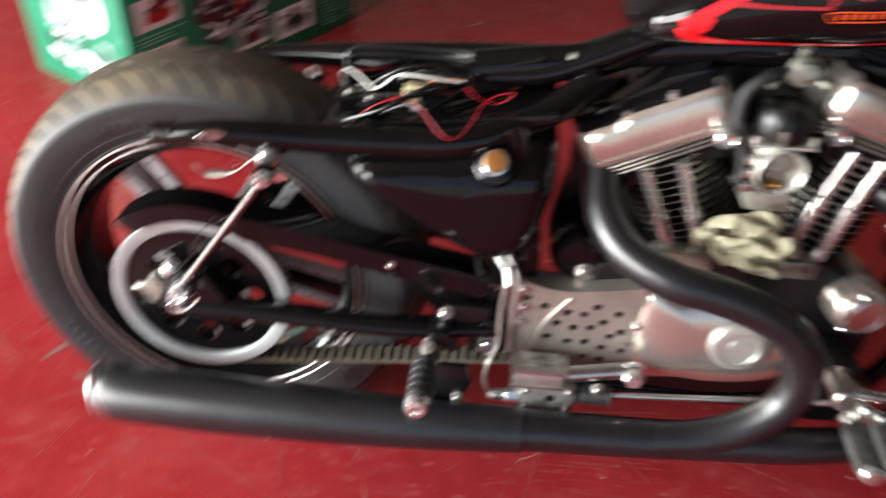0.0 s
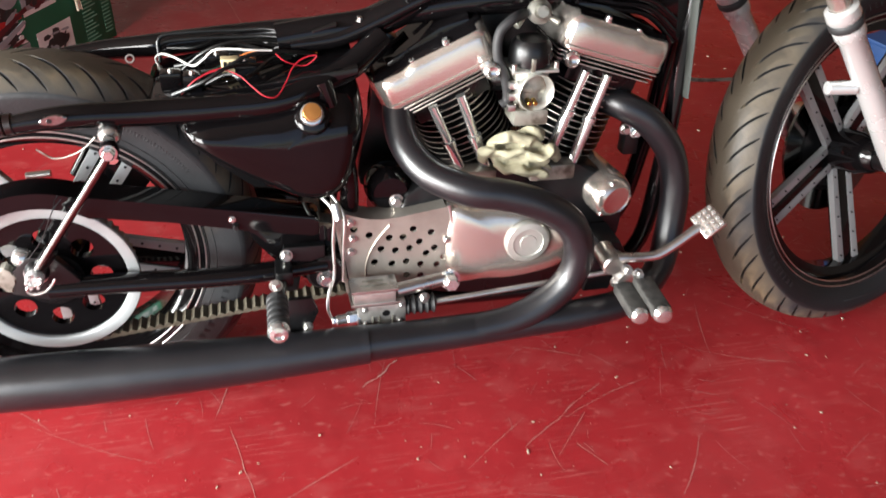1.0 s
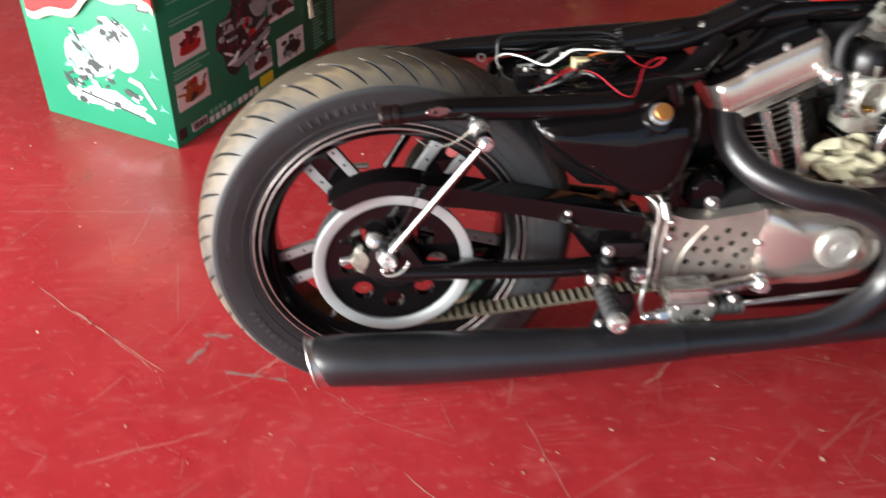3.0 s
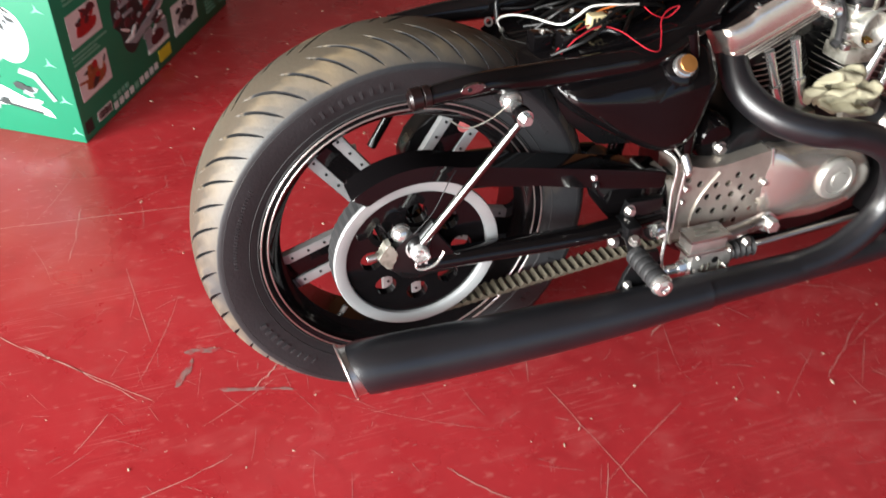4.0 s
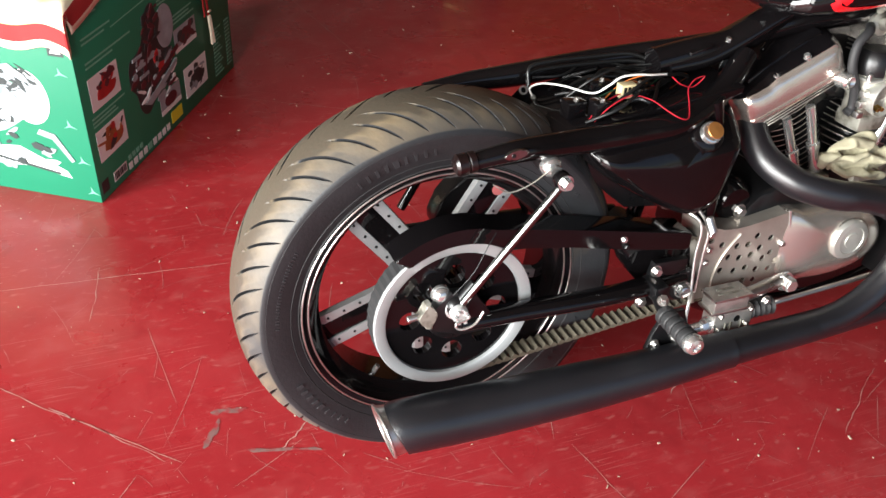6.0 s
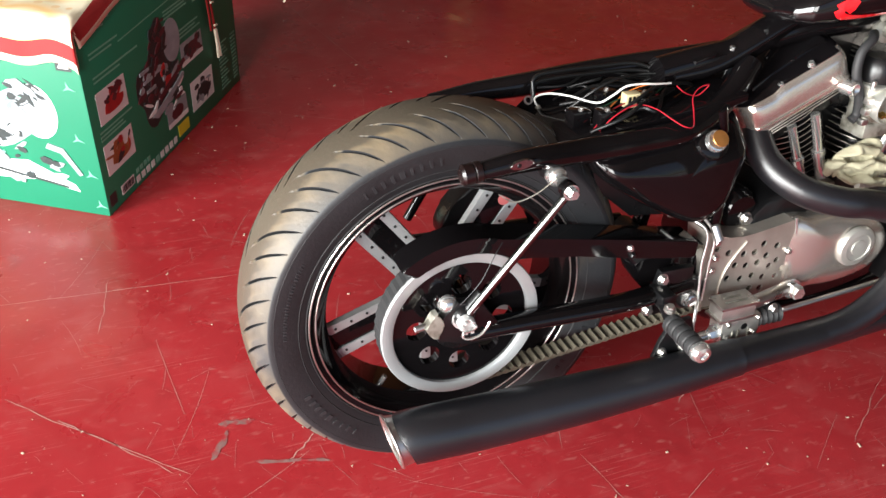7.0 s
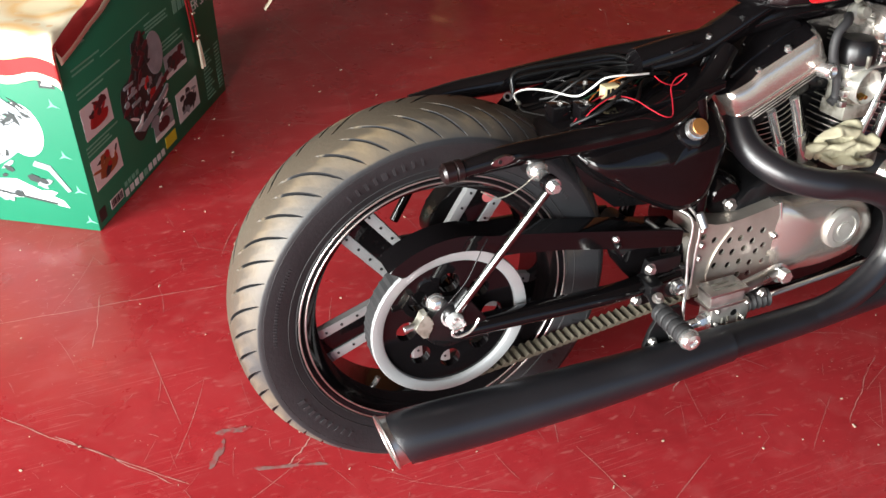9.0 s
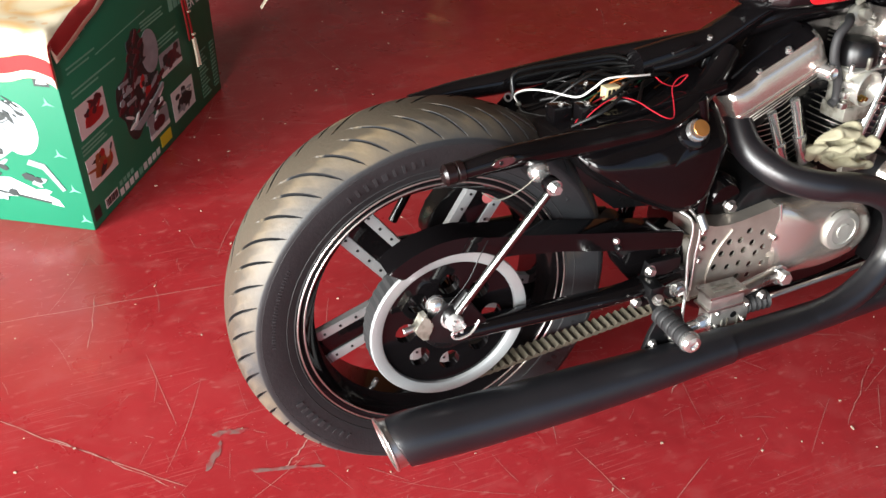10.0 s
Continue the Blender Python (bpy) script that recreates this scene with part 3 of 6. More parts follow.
muffler = part("muffler", bm, EXHAUST, bike, "long matt black silencer with slash-cut end")
MOUTH = Vector((-0.149, -0.205, 0.2))


def sheared(bm):
    """Leans the outlet back, so that its lower edge is cut short."""
    for v in bm.verts:
        v.co.x -= 0.24 * (v.co.z - MOUTH.z) + 0.05 * (v.co.y - MOUTH.y)
    return bm


part("muffler_lip", sheared(lathe([(0.0445 + 0.0026 * math.cos(a), 0.0026 * math.sin(a)) for a in (2 * math.pi * k / 8 for k in range(8))], MOUTH, (1, 0, 0), 48, closed=True)), STEEL, muffler, "bare steel edge of the outlet")
part("muffler_flare", sheared(lathe([(0.0445, -0.001), (0.0425, 0.012), (0.0405, 0.03), (0.0385, 0.03), (0.0405, 0.012), (0.0425, -0.001)], MOUTH, (1, 0, 0), 48, closed=True)), STEEL, muffler, "bare flared steel outlet")
part("muffler_core", sheared(lathe([(0.0415, 0.004), (0.0395, 0.02), (0.0385, 0.12), (0.0385, 0.25), (0, 0.25)], MOUTH, (1, -0.05, 0), 36)), CAST, muffler, "bare steel inside of the silencer")
part("pipe_clamp", tube([(0.496, -0.219, 0.2088), (0.511, -0.219, 0.2092)], 0.0354, 32), EXHAUST, muffler)
front_pipe = part("front_pipe", tube([(0.48, -0.219, 0.209), (0.55, -0.218, 0.21), (0.67, -0.216, 0.211), (0.8, -0.212, 0.213), (0.92, -0.206, 0.214), (1.02, -0.19, 0.22), (1.09, -0.15, 0.25), (1.122, -0.11, 0.31), (1.128, -0.09, 0.40), (1.108, -0.08, 0.475), (1.06, -0.075, 0.535), (1.015, -0.06, 0.562), (0.985, -0.035, 0.57)], [0.034, 0.032, 0.0305, 0.029, 0.028] + [0.0272] * 8, 24, per=8), EXHAUST, bike, "matt black exhaust pipe from the front cylinder")
rear_pipe = part("rear_pipe", tube([(0.60, -0.03, 0.615), (0.592, -0.06, 0.575), (0.598, -0.1, 0.535), (0.63, -0.155, 0.506), (0.69, -0.195, 0.491), (0.745, -0.203, 0.482), (0.81, -0.207, 0.46), (0.868, -0.208, 0.42), (0.893, -0.209, 0.365), (0.885, -0.21, 0.305), (0.842, -0.213, 0.256), (0.78, -0.216, 0.226), (0.70, -0.217, 0.213)], 0.0272, 24, per=8), EXHAUST, bike, "matt black curved exhaust pipe from the rear cylinder")
part("exhaust_bracket", plate([(0.35, 0.225), (0.41, 0.225), (0.43, 0.27), (0.42, 0.30), (0.38, 0.30), (0.36, 0.26)], -0.19, -0.18, 0.002), BLACK_SATIN, muffler)
for q in ((0.366, -0.19, 0.238), (0.41, -0.19, 0.24)):
    part("bracket_bolt", hexbolt(q, (0, -1, 0), 0.007, 0.009), STEEL, muffler)

# ---- engine ----
def edge_split(ob, test):
    """Gives the faces whose centre passes the test the second material."""
    for p in ob.data.polygons:
        if test(p.center):
            p.material_index = 1


FIN = [BLACK_SATIN, SHEET]


def cover_mesh():
    """A rocker cover: rounded ends, a proud flange, a smooth face and a stepped, rolled top edge."""
    bm = bmesh.new()
    rings = []
    for i in range(41):
        x = -0.1 * math.cos(math.pi * i / 40)
        side = max(0.02, 1 - (abs(x) / 0.1001) ** 11) ** 0.4
        yh, back = (0.083 + 0.05 * x) * side, 0.068 * side - (0.083 + 0.05 * x) * side
        end = max(0.0, (abs(x) - 0.075) / 0.025)
        face = 0.046 + 0.006 * min(1, max(0, (x + 0.042) / 0.012)) - 0.006 * end ** 2
        top = face + 0.016
        half = [(yh + 0.002, 0.0), (yh + 0.003, 0.003), (yh + 0.003, 0.008), (yh, 0.010), (yh + 0.001, 0.025), (yh - 0.0005, face - 0.006), (yh - 0.003, face), (yh - 0.010, face + 0.008), (yh - 0.02, top - 0.002), (yh * 0.55, top)]
        rings.append([bm.verts.new((x, -max(0.0006, y), z)) for y, z in half] + [bm.verts.new((x, max(0.0006, y + back), z)) for y, z in reversed(half)])
    for r0, r1 in zip(rings, rings[1:]):
        for k in range(len(r0)):
            j = (k + 1) % len(r0)
            bm.faces.new((r0[k], r0[j], r1[j], r1[k]))
    bm.faces.new(rings[0][::-1])
    bm.faces.new(rings[-1])
    return bm


def cylinder(name, cx, cz, tilt, flip, shift, label):
    """A finned barrel and head with its rocker cover, on an axis that leans; flip turns the deep end of the cover."""
    m = Matrix.Translation((cx, 0, cz)) @ Matrix.Rotation(radians(tilt), 4, "Y")
    prof = [(0, -0.03)]
    z = -0.03
    while z > -0.215:
        prof += [(0.055, z), (0.055, z - 0.007), (0.079, z - 0.0086), (0.079, z - 0.0108)]
        z -= 0.0125
    prof += [(0.055, z), (0.055, -0.27), (0, -0.27)]
    barrel = part(name, lathe(prof, (0, 0.018, 0), (0, 0, 1), 48), FIN, bike, label, m, smooth=25)
    edge_split(barrel, lambda c: math.hypot(c.x, c.y - 0.018) > 0.076)
    bm = block((0, 0, -0.03), (0.14, 0.105, 0.06), 0.006)
    head = part("cylinder_head", bm, BLACK_SATIN, barrel)
    for k in range(3):
        w = 0.2 - 0.006 * k
        d = 0.143 - 0.005 * k
        fin = part("head_fin", block((shift, -0.008, -0.005 - 0.008 * k), (w, d, 0.003), 0.0009, segs=1), FIN, barrel)
        edge_split(fin, lambda c: abs(c.x - shift) > w / 2 - 0.0016 or abs(c.y + 0.008) > d / 2 - 0.0016)
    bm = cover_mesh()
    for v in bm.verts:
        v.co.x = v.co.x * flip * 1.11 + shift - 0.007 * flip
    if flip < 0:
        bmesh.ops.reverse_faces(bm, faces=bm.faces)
    # upper faces are painted black for the dark ceiling they would mirror
    cover = part("rocker_cover", bm, [POLISH, BLACK_PAINT], barrel, "polished rocker cover, dark reflection painted on its top", smooth=50)
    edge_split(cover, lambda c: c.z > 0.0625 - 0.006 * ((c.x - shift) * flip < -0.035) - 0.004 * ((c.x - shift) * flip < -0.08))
    # lid and ribs are black too, the same dark reflection as colour
    part("rocker_lid", plate([(shift + flip * x, w) for x, w in ((-0.08, 0.05), (0.085, 0.05), (0.082, 0.076), (0.03, 0.079), (-0.02, 0.074), (-0.076, 0.068))], -0.044, 0.05, 0.006, segs=3), BLACK_PAINT, barrel, "rocker cover lid, black in place of a dark reflection")
    for x in (-0.045, 0.0, 0.04):
        part("lid_rib", rod((shift + flip * x - 0.012, 0.0, 0.074), (shift + flip * x + 0.02, 0.014, 0.078), 0.0045), BLACK_PAINT, barrel)
    for x, y, z in ((0.028, -0.068, 0.06), (-0.036, -0.066, 0.054), (0.07, 0.05, 0.06), (-0.06, 0.05, 0.06)):
        part("lid_bolt", lathe([(0, 0), (0.0075, 0), (0.0075, 0.004), (0.0055, 0.005), (0.0055, 0.009), (0.004, 0.010), (0, 0.0085)], (shift + flip * x, y, z), (0, -0.15, 1), 16), CHROME, barrel)
    return barrel, m


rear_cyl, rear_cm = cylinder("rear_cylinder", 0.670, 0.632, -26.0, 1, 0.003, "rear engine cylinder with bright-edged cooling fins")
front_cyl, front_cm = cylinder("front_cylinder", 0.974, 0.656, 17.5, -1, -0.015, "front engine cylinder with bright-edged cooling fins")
for at, cyl, cm in (((0.741, -0.098, 0.662), rear_cyl, rear_cm), ((0.886, -0.082, 0.669), front_cyl, front_cm)):
    part("head_bolt", lathe([(0.0, -0.012), (0.014, -0.012), (0.014, 0.01), (0.010, 0.014), (0.006, 0.011), (0, 0.011)], at, (0, -1, 0.1), 20), CHROME, cyl, m=cm.inverted())


def pushrod(top, low, cyl, cm):
    """A telescopic chrome tube: slim upper part, wider lower part, collar between."""
    a, b = Vector(top), Vector(low)
    d = (b - a).normalized()
    n = (b - a).length
    bm = lathe([(0, 0), (0.0085, 0), (0.0085, n * 0.45), (0.0125, n * 0.46), (0.0125, n * 0.52), (0.0105, n * 0.53), (0.0105, n), (0, n)], a, d, 18)
    part("pushrod_tube", bm, CHROME, cyl, "chrome pushrod tube", cm.inverted())


pushrod((0.648, -0.080, 0.595), (0.712, -0.084, 0.45), rear_cyl, rear_cm)
pushrod((0.696, -0.080, 0.612), (0.756, -0.084, 0.45), rear_cyl, rear_cm)
pushrod((0.918, -0.080, 0.645), (0.868, -0.082, 0.492), front_cyl, front_cm)
pushrod((0.960, -0.080, 0.634), (0.912, -0.082, 0.468), front_cyl, front_cm)

case = part("crankcase", plate(round_outline([(0.56, 0.30), (0.60, 0.43), (0.70, 0.47), (0.92, 0.47), (1.0, 0.42), (1.02, 0.32), (0.97, 0.24), (0.8, 0.205), (0.62, 0.23)], 4), -0.095, 0.13, 0.01), BLACK_SATIN, bike, "black engine crankcase")
part("tappet_block", block((0.72, -0.09, 0.463), (0.085, 0.035, 0.03), 0.005), CAST, case)
part("tappet_block_front", block((0.868, -0.09, 0.463), (0.085, 0.035, 0.03), 0.005), CAST, case)
part("case_boss", lathe([(0, 0), (0.042, 0), (0.044, 0.01), (0.04, 0.035), (0.03, 0.045), (0, 0.047)], (0.575, -0.04, 0.435), (0, -1, 0), 28), BLACK_PAINT, case)
part("case_bolt", hexbolt((0.585, -0.086, 0.42), (0, -1, 0), 0.010, 0.012), STEEL, case)
gear = part("gear_cover", pillow(round_outline([(0.665, 0.408), (0.72, 0.415), (0.80, 0.412), (0.87, 0.395), (0.92, 0.355), (0.935, 0.31), (0.90, 0.266), (0.82, 0.248), (0.74, 0.25), (0.665, 0.262)], 4), -0.09, -0.104, -0.143, 0.66), POLISH, bike, "polished alloy gear case cover")
part("round_cover", lathe([(0.0425, 0), (0.0425, 0.006), (0.0395, 0.010), (0.029, 0.012), (0.028, 0.0105), (0.016, 0.0105), (0.0155, 0.012), (0, 0.012)], (0.818, -0.142, 0.347), (0, -1, 0.02), 48), SATIN_ALLOY, gear, "round turned alloy cover")
for x, w in ((0.742, 0.358), (0.755, 0.272), (0.85, 0.272), (0.905, 0.34), (0.70, 0.278)):
    part("cover_bolt", hexbolt((x, -0.118, w), (0, -1, 0), 0.005, 0.012), CHROME, gear)

HOLES = [(0.609, 0.381), (0.642, 0.371), (0.566, 0.367), (0.591, 0.366), (0.621, 0.353), (0.551, 0.345), (0.577, 0.339), (0.603, 0.341), (0.634, 0.327), (0.649, 0.337), (0.667, 0.315), (0.539, 0.318), (0.571, 0.311), (0.597, 0.313), (0.624, 0.304), (0.655, 0.3), (0.598, 0.283), (0.624, 0.279), (0.53, 0.376), (0.503, 0.39)]
outline = [(0.494, 0.262), (0.474, 0.43), (0.5, 0.418), (0.528, 0.409), (0.556, 0.406), (0.585, 0.408), (0.625, 0.414), (0.670, 0.421), (0.678, 0.39), (0.692, 0.285), (0.694, 0.262)]
guard_plate = part("sprocket_cover", holed_plate(outline, [(x, w, 0.0067) for x, w in HOLES], -0.124, -0.12), SHEET, bike, "perforated bare steel sprocket cover", smooth=30)
bm = tube([(0.527, -0.124, 0.268), (0.522, -0.124, 0.30), (0.528, -0.124, 0.335), (0.543, -0.124, 0.365), (0.566, -0.124, 0.395)], 0.0035, 10, flat=0.35)
part("pressed_rib", bm, SHEET, guard_plate)
part("cover_edge", plate([(0.487, 0.255), (0.493, 0.255), (0.474, 0.434), (0.468, 0.434)], -0.126, -0.07, 0.0015), SHEET, guard_plate)
part("cover_top", tube([(0.474, -0.1, 0.429), (0.5, -0.1, 0.417), (0.528, -0.1, 0.408), (0.556, -0.1, 0.405), (0.585, -0.1, 0.407), (0.625, -0.1, 0.413), (0.668, -0.1, 0.42)], 0.024, 4, flat=0.08), SHEET, guard_plate)
part("cover_rim", tube([(0.696, -0.124, 0.264), (0.693, -0.124, 0.3), (0.682, -0.124, 0.38), (0.673, -0.122, 0.424)], 0.0035, 8), CHROME, guard_plate)
part("backing", block((0.585, -0.092, 0.335), (0.19, 0.004, 0.14), 0), BLACK_SATIN, guard_plate)
for x, w in ((0.671, 0.353), (0.497, 0.405), (0.5, 0.372), (0.497, 0.345)):
    part("cover_screw", hexbolt((x, -0.124, w), (0, -1, 0), 0.006, 0.007), STEEL, guard_plate)

# chrome canister at the front of the engine
can_axis = Vector((0.25, -1, -0.12)).normalized()
can_at = Vector((0.972, -0.06, 0.416))
can = part("front_canister", lathe([(0, -0.06), (0.041, -0.06), (0.043, 0.0), (0.043, 0.05), (0.040, 0.062), (0.036, 0.07), (0.030, 0.075), (0.028, 0.073), (0.0, 0.073)], can_at, can_axis, 40), POLISH, bike, "polished round cover at the front of the engine")
cu, cv = frame_of(can_axis)
for k in range(3):
    a = radians(50 + 120 * k)
    part("canister_bolt", hexbolt(can_at + can_axis * 0.062 + 0.036 * (math.cos(a) * cu + math.sin(a) * cv), can_axis, 0.0055, 0.008), CHROME, can)

# black plate added to darken the gap between oil tank and rear pipe
part("rear_gap_plate", plate(round_outline([(0.535, 0.40), (0.60, 0.40), (0.64, 0.52), (0.62, 0.66), (0.575, 0.69), (0.555, 0.64), (0.56, 0.56), (0.54, 0.48)], 3), 0.02, 0.05, 0.005), BLACK_SATIN, case)
part("manifold", tube([(0.735, 0.0, 0.615), (0.79, -0.03, 0.62), (0.83, -0.03, 0.62), (0.885, 0.0, 0.615)], 0.024, 16), BLACK_SATIN, case)
# black block added so the gap between the cylinders stays dark
part("middle_gap_block", plate(round_outline([(0.745, 0.50), (0.875, 0.50), (0.91, 0.60), (0.90, 0.76), (0.74, 0.745), (0.72, 0.60)], 3), 0.035, 0.10, 0.006), BLACK_SATIN, case, "black filler block added between the cylinders")

# carburettor
carb = part("carburettor", lathe([(0, 0), (0.03, 0), (0.033, 0.02), (0.033, 0.055), (0.036, 0.058), (0.036, 0.066), (0.034, 0.07), (0.035, 0.085), (0.035, 0.098), (0, 0.098)], (0.812, -0.085, 0.57), (0, 0, 1), 28), CAST, bike, "grey cast carburettor with a black cap")
part("float_bowl", block((0.812, -0.09, 0.58), (0.062, 0.06, 0.03), 0.006), CAST, carb)
part("carb_flange", block((0.812, -0.09, 0.664), (0.08, 0.07, 0.005), 0.002), SATIN_ALLOY, carb)
part("cap_notch", block((0.806, -0.124, 0.676), (0.007, 0.008, 0.022), 0.0015), CAST, carb)
for x, y in ((0.776, -0.116), (0.85, -0.112)):
    part("cap_screw", rod((x, y, 0.66), (x, y, 0.676), 0.0045, 12), STEEL, carb)
part("slide_cap", lathe([(0.0365, 0), (0.0375, 0.004), (0.0365, 0.02), (0.034, 0.034), (0.027, 0.042), (0, 0.045)], (0.812, -0.087, 0.668), (0, 0, 1), 32), BLACK_SATIN, carb, "black domed cap")
part("intake_ring", lathe([(0.026, -0.012), (0.03, 0.0), (0.0325, 0.012), (0.033, 0.018), (0.0315, 0.0195), (0.03, 0.018), (0.0265, 0.008), (0.0225, -0.008), (0.0215, -0.022)], (0.811, -0.113, 0.63), (0.12, -1, 0), 36), SATIN_ALLOY, carb, "bright open intake mouth")
part("throttle_plate", lathe([(0, 0), (0.027, 0), (0.027, 0.003), (0, 0.003)], (0.809, -0.094, 0.63), (0.12, -1, 0.5), 24), CAST, carb)
for x in (0.803, 0.813):
    part("jet", rod((x, -0.104, 0.614), (x, -0.132, 0.611), 0.004), BRASS, carb, "brass jet")
part("throat", rod((0.808, -0.098, 0.617), (0.808, -0.112, 0.616), 0.012), BLACK_SATIN, carb)
part("fuel_tap", lathe([(0, 0), (0.018, 0), (0.021, 0.006), (0.021, 0.014), (0.012, 0.018), (0.010, 0.03), (0, 0.03)], (0.832, -0.045, 0.74), (0, -1, 0.3), 16), CAST, carb)
for d in ((0.0, 0.02), (0.025, -0.012), (-0.022, -0.014)):
    part("tap_lug", rod((0.826 + d[0], -0.05, 0.744 + d[1]), (0.826 + d[0] * 1.6, -0.062, 0.744 + d[1] * 1.6), 0.006), CAST, carb)
for k in range(3):
    part("throttle_arm", block((0.776, -0.115, 0.60 + 0.02 * k), (0.014, 0.012, 0.012), 0.002), STEEL, carb)
part("breather_hose", tube([(0.805, -0.06, 0.742), (0.778, -0.085, 0.742), (0.755, -0.09, 0.722), (0.752, -0.095, 0.685), (0.766, -0.10, 0.648), (0.773, -0.10, 0.61), (0.763, -0.1, 0.598)], 0.0085, 12), RUBBER, carb, "black rubber breather hose")

# rag stuffed between the cylinders: soft rolls of cloth folded over one another
def rag_mesh():
    bm = bmesh.new()
    r = random.Random(31)
    folds = [((-0.06, 0.0, -0.012), (-0.03, -0.03, 0.012), (0.015, -0.03, 0.004), (0.05, -0.008, -0.02)), ((-0.055, 0.01, 0.004), (-0.045, -0.012, 0.028), (-0.005, -0.02, 0.032), (0.035, -0.008, 0.016)), ((-0.012, -0.02, -0.01), (0.02, -0.036, 0.018), (0.045, -0.025, 0.016), (0.06, -0.006, -0.004)), ((-0.052, -0.012, -0.026), (-0.015, -0.036, -0.022), (0.025, -0.034, -0.026), (0.055, -0.01, -0.03)), ((-0.02, 0.012, 0.03), (0.01, 0.0, 0.04), (0.04, 0.006, 0.028)), ((-0.066, 0.006, -0.024), (-0.068, -0.01, -0.004), (-0.05, -0.016, 0.012)), ((-0.05, 0.015, -0.02), (0.0, 0.0, 0.0), (0.05, 0.015, -0.015))]
    for i, line in enumerate(folds):
        n = len(line)
        fat = 0.036 if i == 6 else 0.0145
        first = len(bm.verts)
        tube(line, [fat * (0.55 if k in (0, n - 1) else 1.0) for k in range(n)], 22, 9, bm, True, r.uniform(0.62, 0.85))
        bm.verts.ensure_lookup_table()
        for v in bm.verts[first:]:
            p = v.co * 34 + Vector((i * 3.0, 0, 0))
            v.co += 0.013 * Vector((noise.noise(p), noise.noise(p + Vector((9, 0, 0))), noise.noise(p + Vector((0, 9, 0))))) + 0.0016 * noise.noise(v.co * 170) * Vector((0, -1, 0.6))
    return bm


RAG = material("dirty_cream_cloth", (0.38, 0.35, 0.24), 0.9, 0, 0.3, 20, 0.5, 120, second=(0.2, 0.18, 0.12), mix_scale=22, mix_at=(0.5, 0.75))
rag = part("rag", rag_mesh(), RAG, None, "", pose(0, 0, 0, -LEAN, 0, 0) @ Matrix.Scale(S, 4) @ Matrix.Translation((0.806, -0.11, 0.512)) @ Matrix.Rotation(radians(8), 4, "Y"))
cloth_skin = rag.modifiers.new("one_skin", "REMESH")
cloth_skin.mode, cloth_skin.voxel_size, cloth_skin.use_smooth_shade = "VOXEL", 0.0022, True
tagged(rag, "crumpled dirty cream rag stuffed between the cylinders", "rag")

# ---- oil tank ----
outline = round_outline([(0.235, 0.615), (0.33, 0.628), (0.43, 0.645), (0.51, 0.652), (0.528, 0.60), (0.515, 0.52), (0.49, 0.465), (0.435, 0.452), (0.36, 0.488), (0.285, 0.535), (0.24, 0.575)], 4)
mid_x = sum(q[0] for q in outline) / len(outline)
mid_w = sum(q[1] for q in outline) / len(outline)
bm = bmesh.new()
rings = []
for k, (scale, out) in enumerate([(1.0, -0.03), (1.0, -0.09)] + [(1 - 0.30 * t ** 1.6, -0.09 - 0.052 * math.sin(t * math.pi / 2) ** 0.8) for t in (0.1, 0.2, 0.32, 0.45, 0.6, 0.8, 1.0)] + [(0.35, -0.1435), (0.02, -0.144)]):
    ring = []
    for x, w in outline:
        x, w = mid_x + (x - mid_x) * scale, mid_w + (w - mid_w) * scale
        slope = max(0, w - 0.583 - 0.03 * (x - 0.3))
        ring.append(bm.verts.new((x, min(-0.03, out + (0.85 * slope if out < -0.05 else 0)), w)))
    rings.append(ring)
for r0, r1 in zip(rings, rings[1:]):
    for i in range(len(r0)):
        j = (i + 1) % len(r0)
        bm.faces.new((r0[i], r0[j], r1[j], r1[i]))
bm.faces.new(rings[-1])
bm.faces.new(rings[0][::-1])
tank = part("oil_tank", bm, BLACK_PAINT, bike, "gloss black side oil tank", smooth=50)
cap_axis = Vector((-0.05, -0.75, 0.62)).normalized()
cap_at = Vector((0.441, -0.128, 0.612))
part("filler_neck", lathe([(0.034, -0.02), (0.028, 0.002), (0.022, 0.006), (0, 0.006)], cap_at, cap_axis, 28), BLACK_PAINT, tank)
part("filler_cap", lathe([(0.0185, 0.004), (0.0195, 0.010), (0.018, 0.0145), (0.0155, 0.0155), (0.0148, 0.014), (0, 0.014)], cap_at, cap_axis, 32), CHROME, tank, "chrome filler cap")
COPPER = material("copper_disc", (0.6, 0.27, 0.08), 0.3, 0.8, 0.15, 60, 0.05, 300)
part("cap_disc", lathe([(0.0145, 0.0242), (0.0135, 0.0252), (0.006, 0.0255), (0, 0.0266)], cap_at, cap_axis, 28), COPPER, tank, "copper-coloured disc")
part("drain_stub", rod((0.47, -0.14, 0.455), (0.475, -0.155, 0.43), 0.008), STEEL, tank)

# ---- frame ----
frame_bar = part("frame", tube([(0.40, 0.0, 0.695), (0.47, 0, 0.705), (0.55, 0, 0.715), (0.61, 0, 0.738), (0.67, 0, 0.775), (0.80, 0, 0.83), (1.12, 0, 0.93)], 0.026, 18), BLACK_PAINT, bike, "gloss black tubular steel frame")
part("lower_backbone", tube([(0.60, 0.0, 0.73), (0.72, 0.0, 0.748), (0.92, 0.0, 0.757), (1.06, 0.0, 0.775), (1.13, 0.0, 0.80)], [0.02, 0.026, 0.028, 0.026, 0.022], 16), BLACK_PAINT, frame_bar)
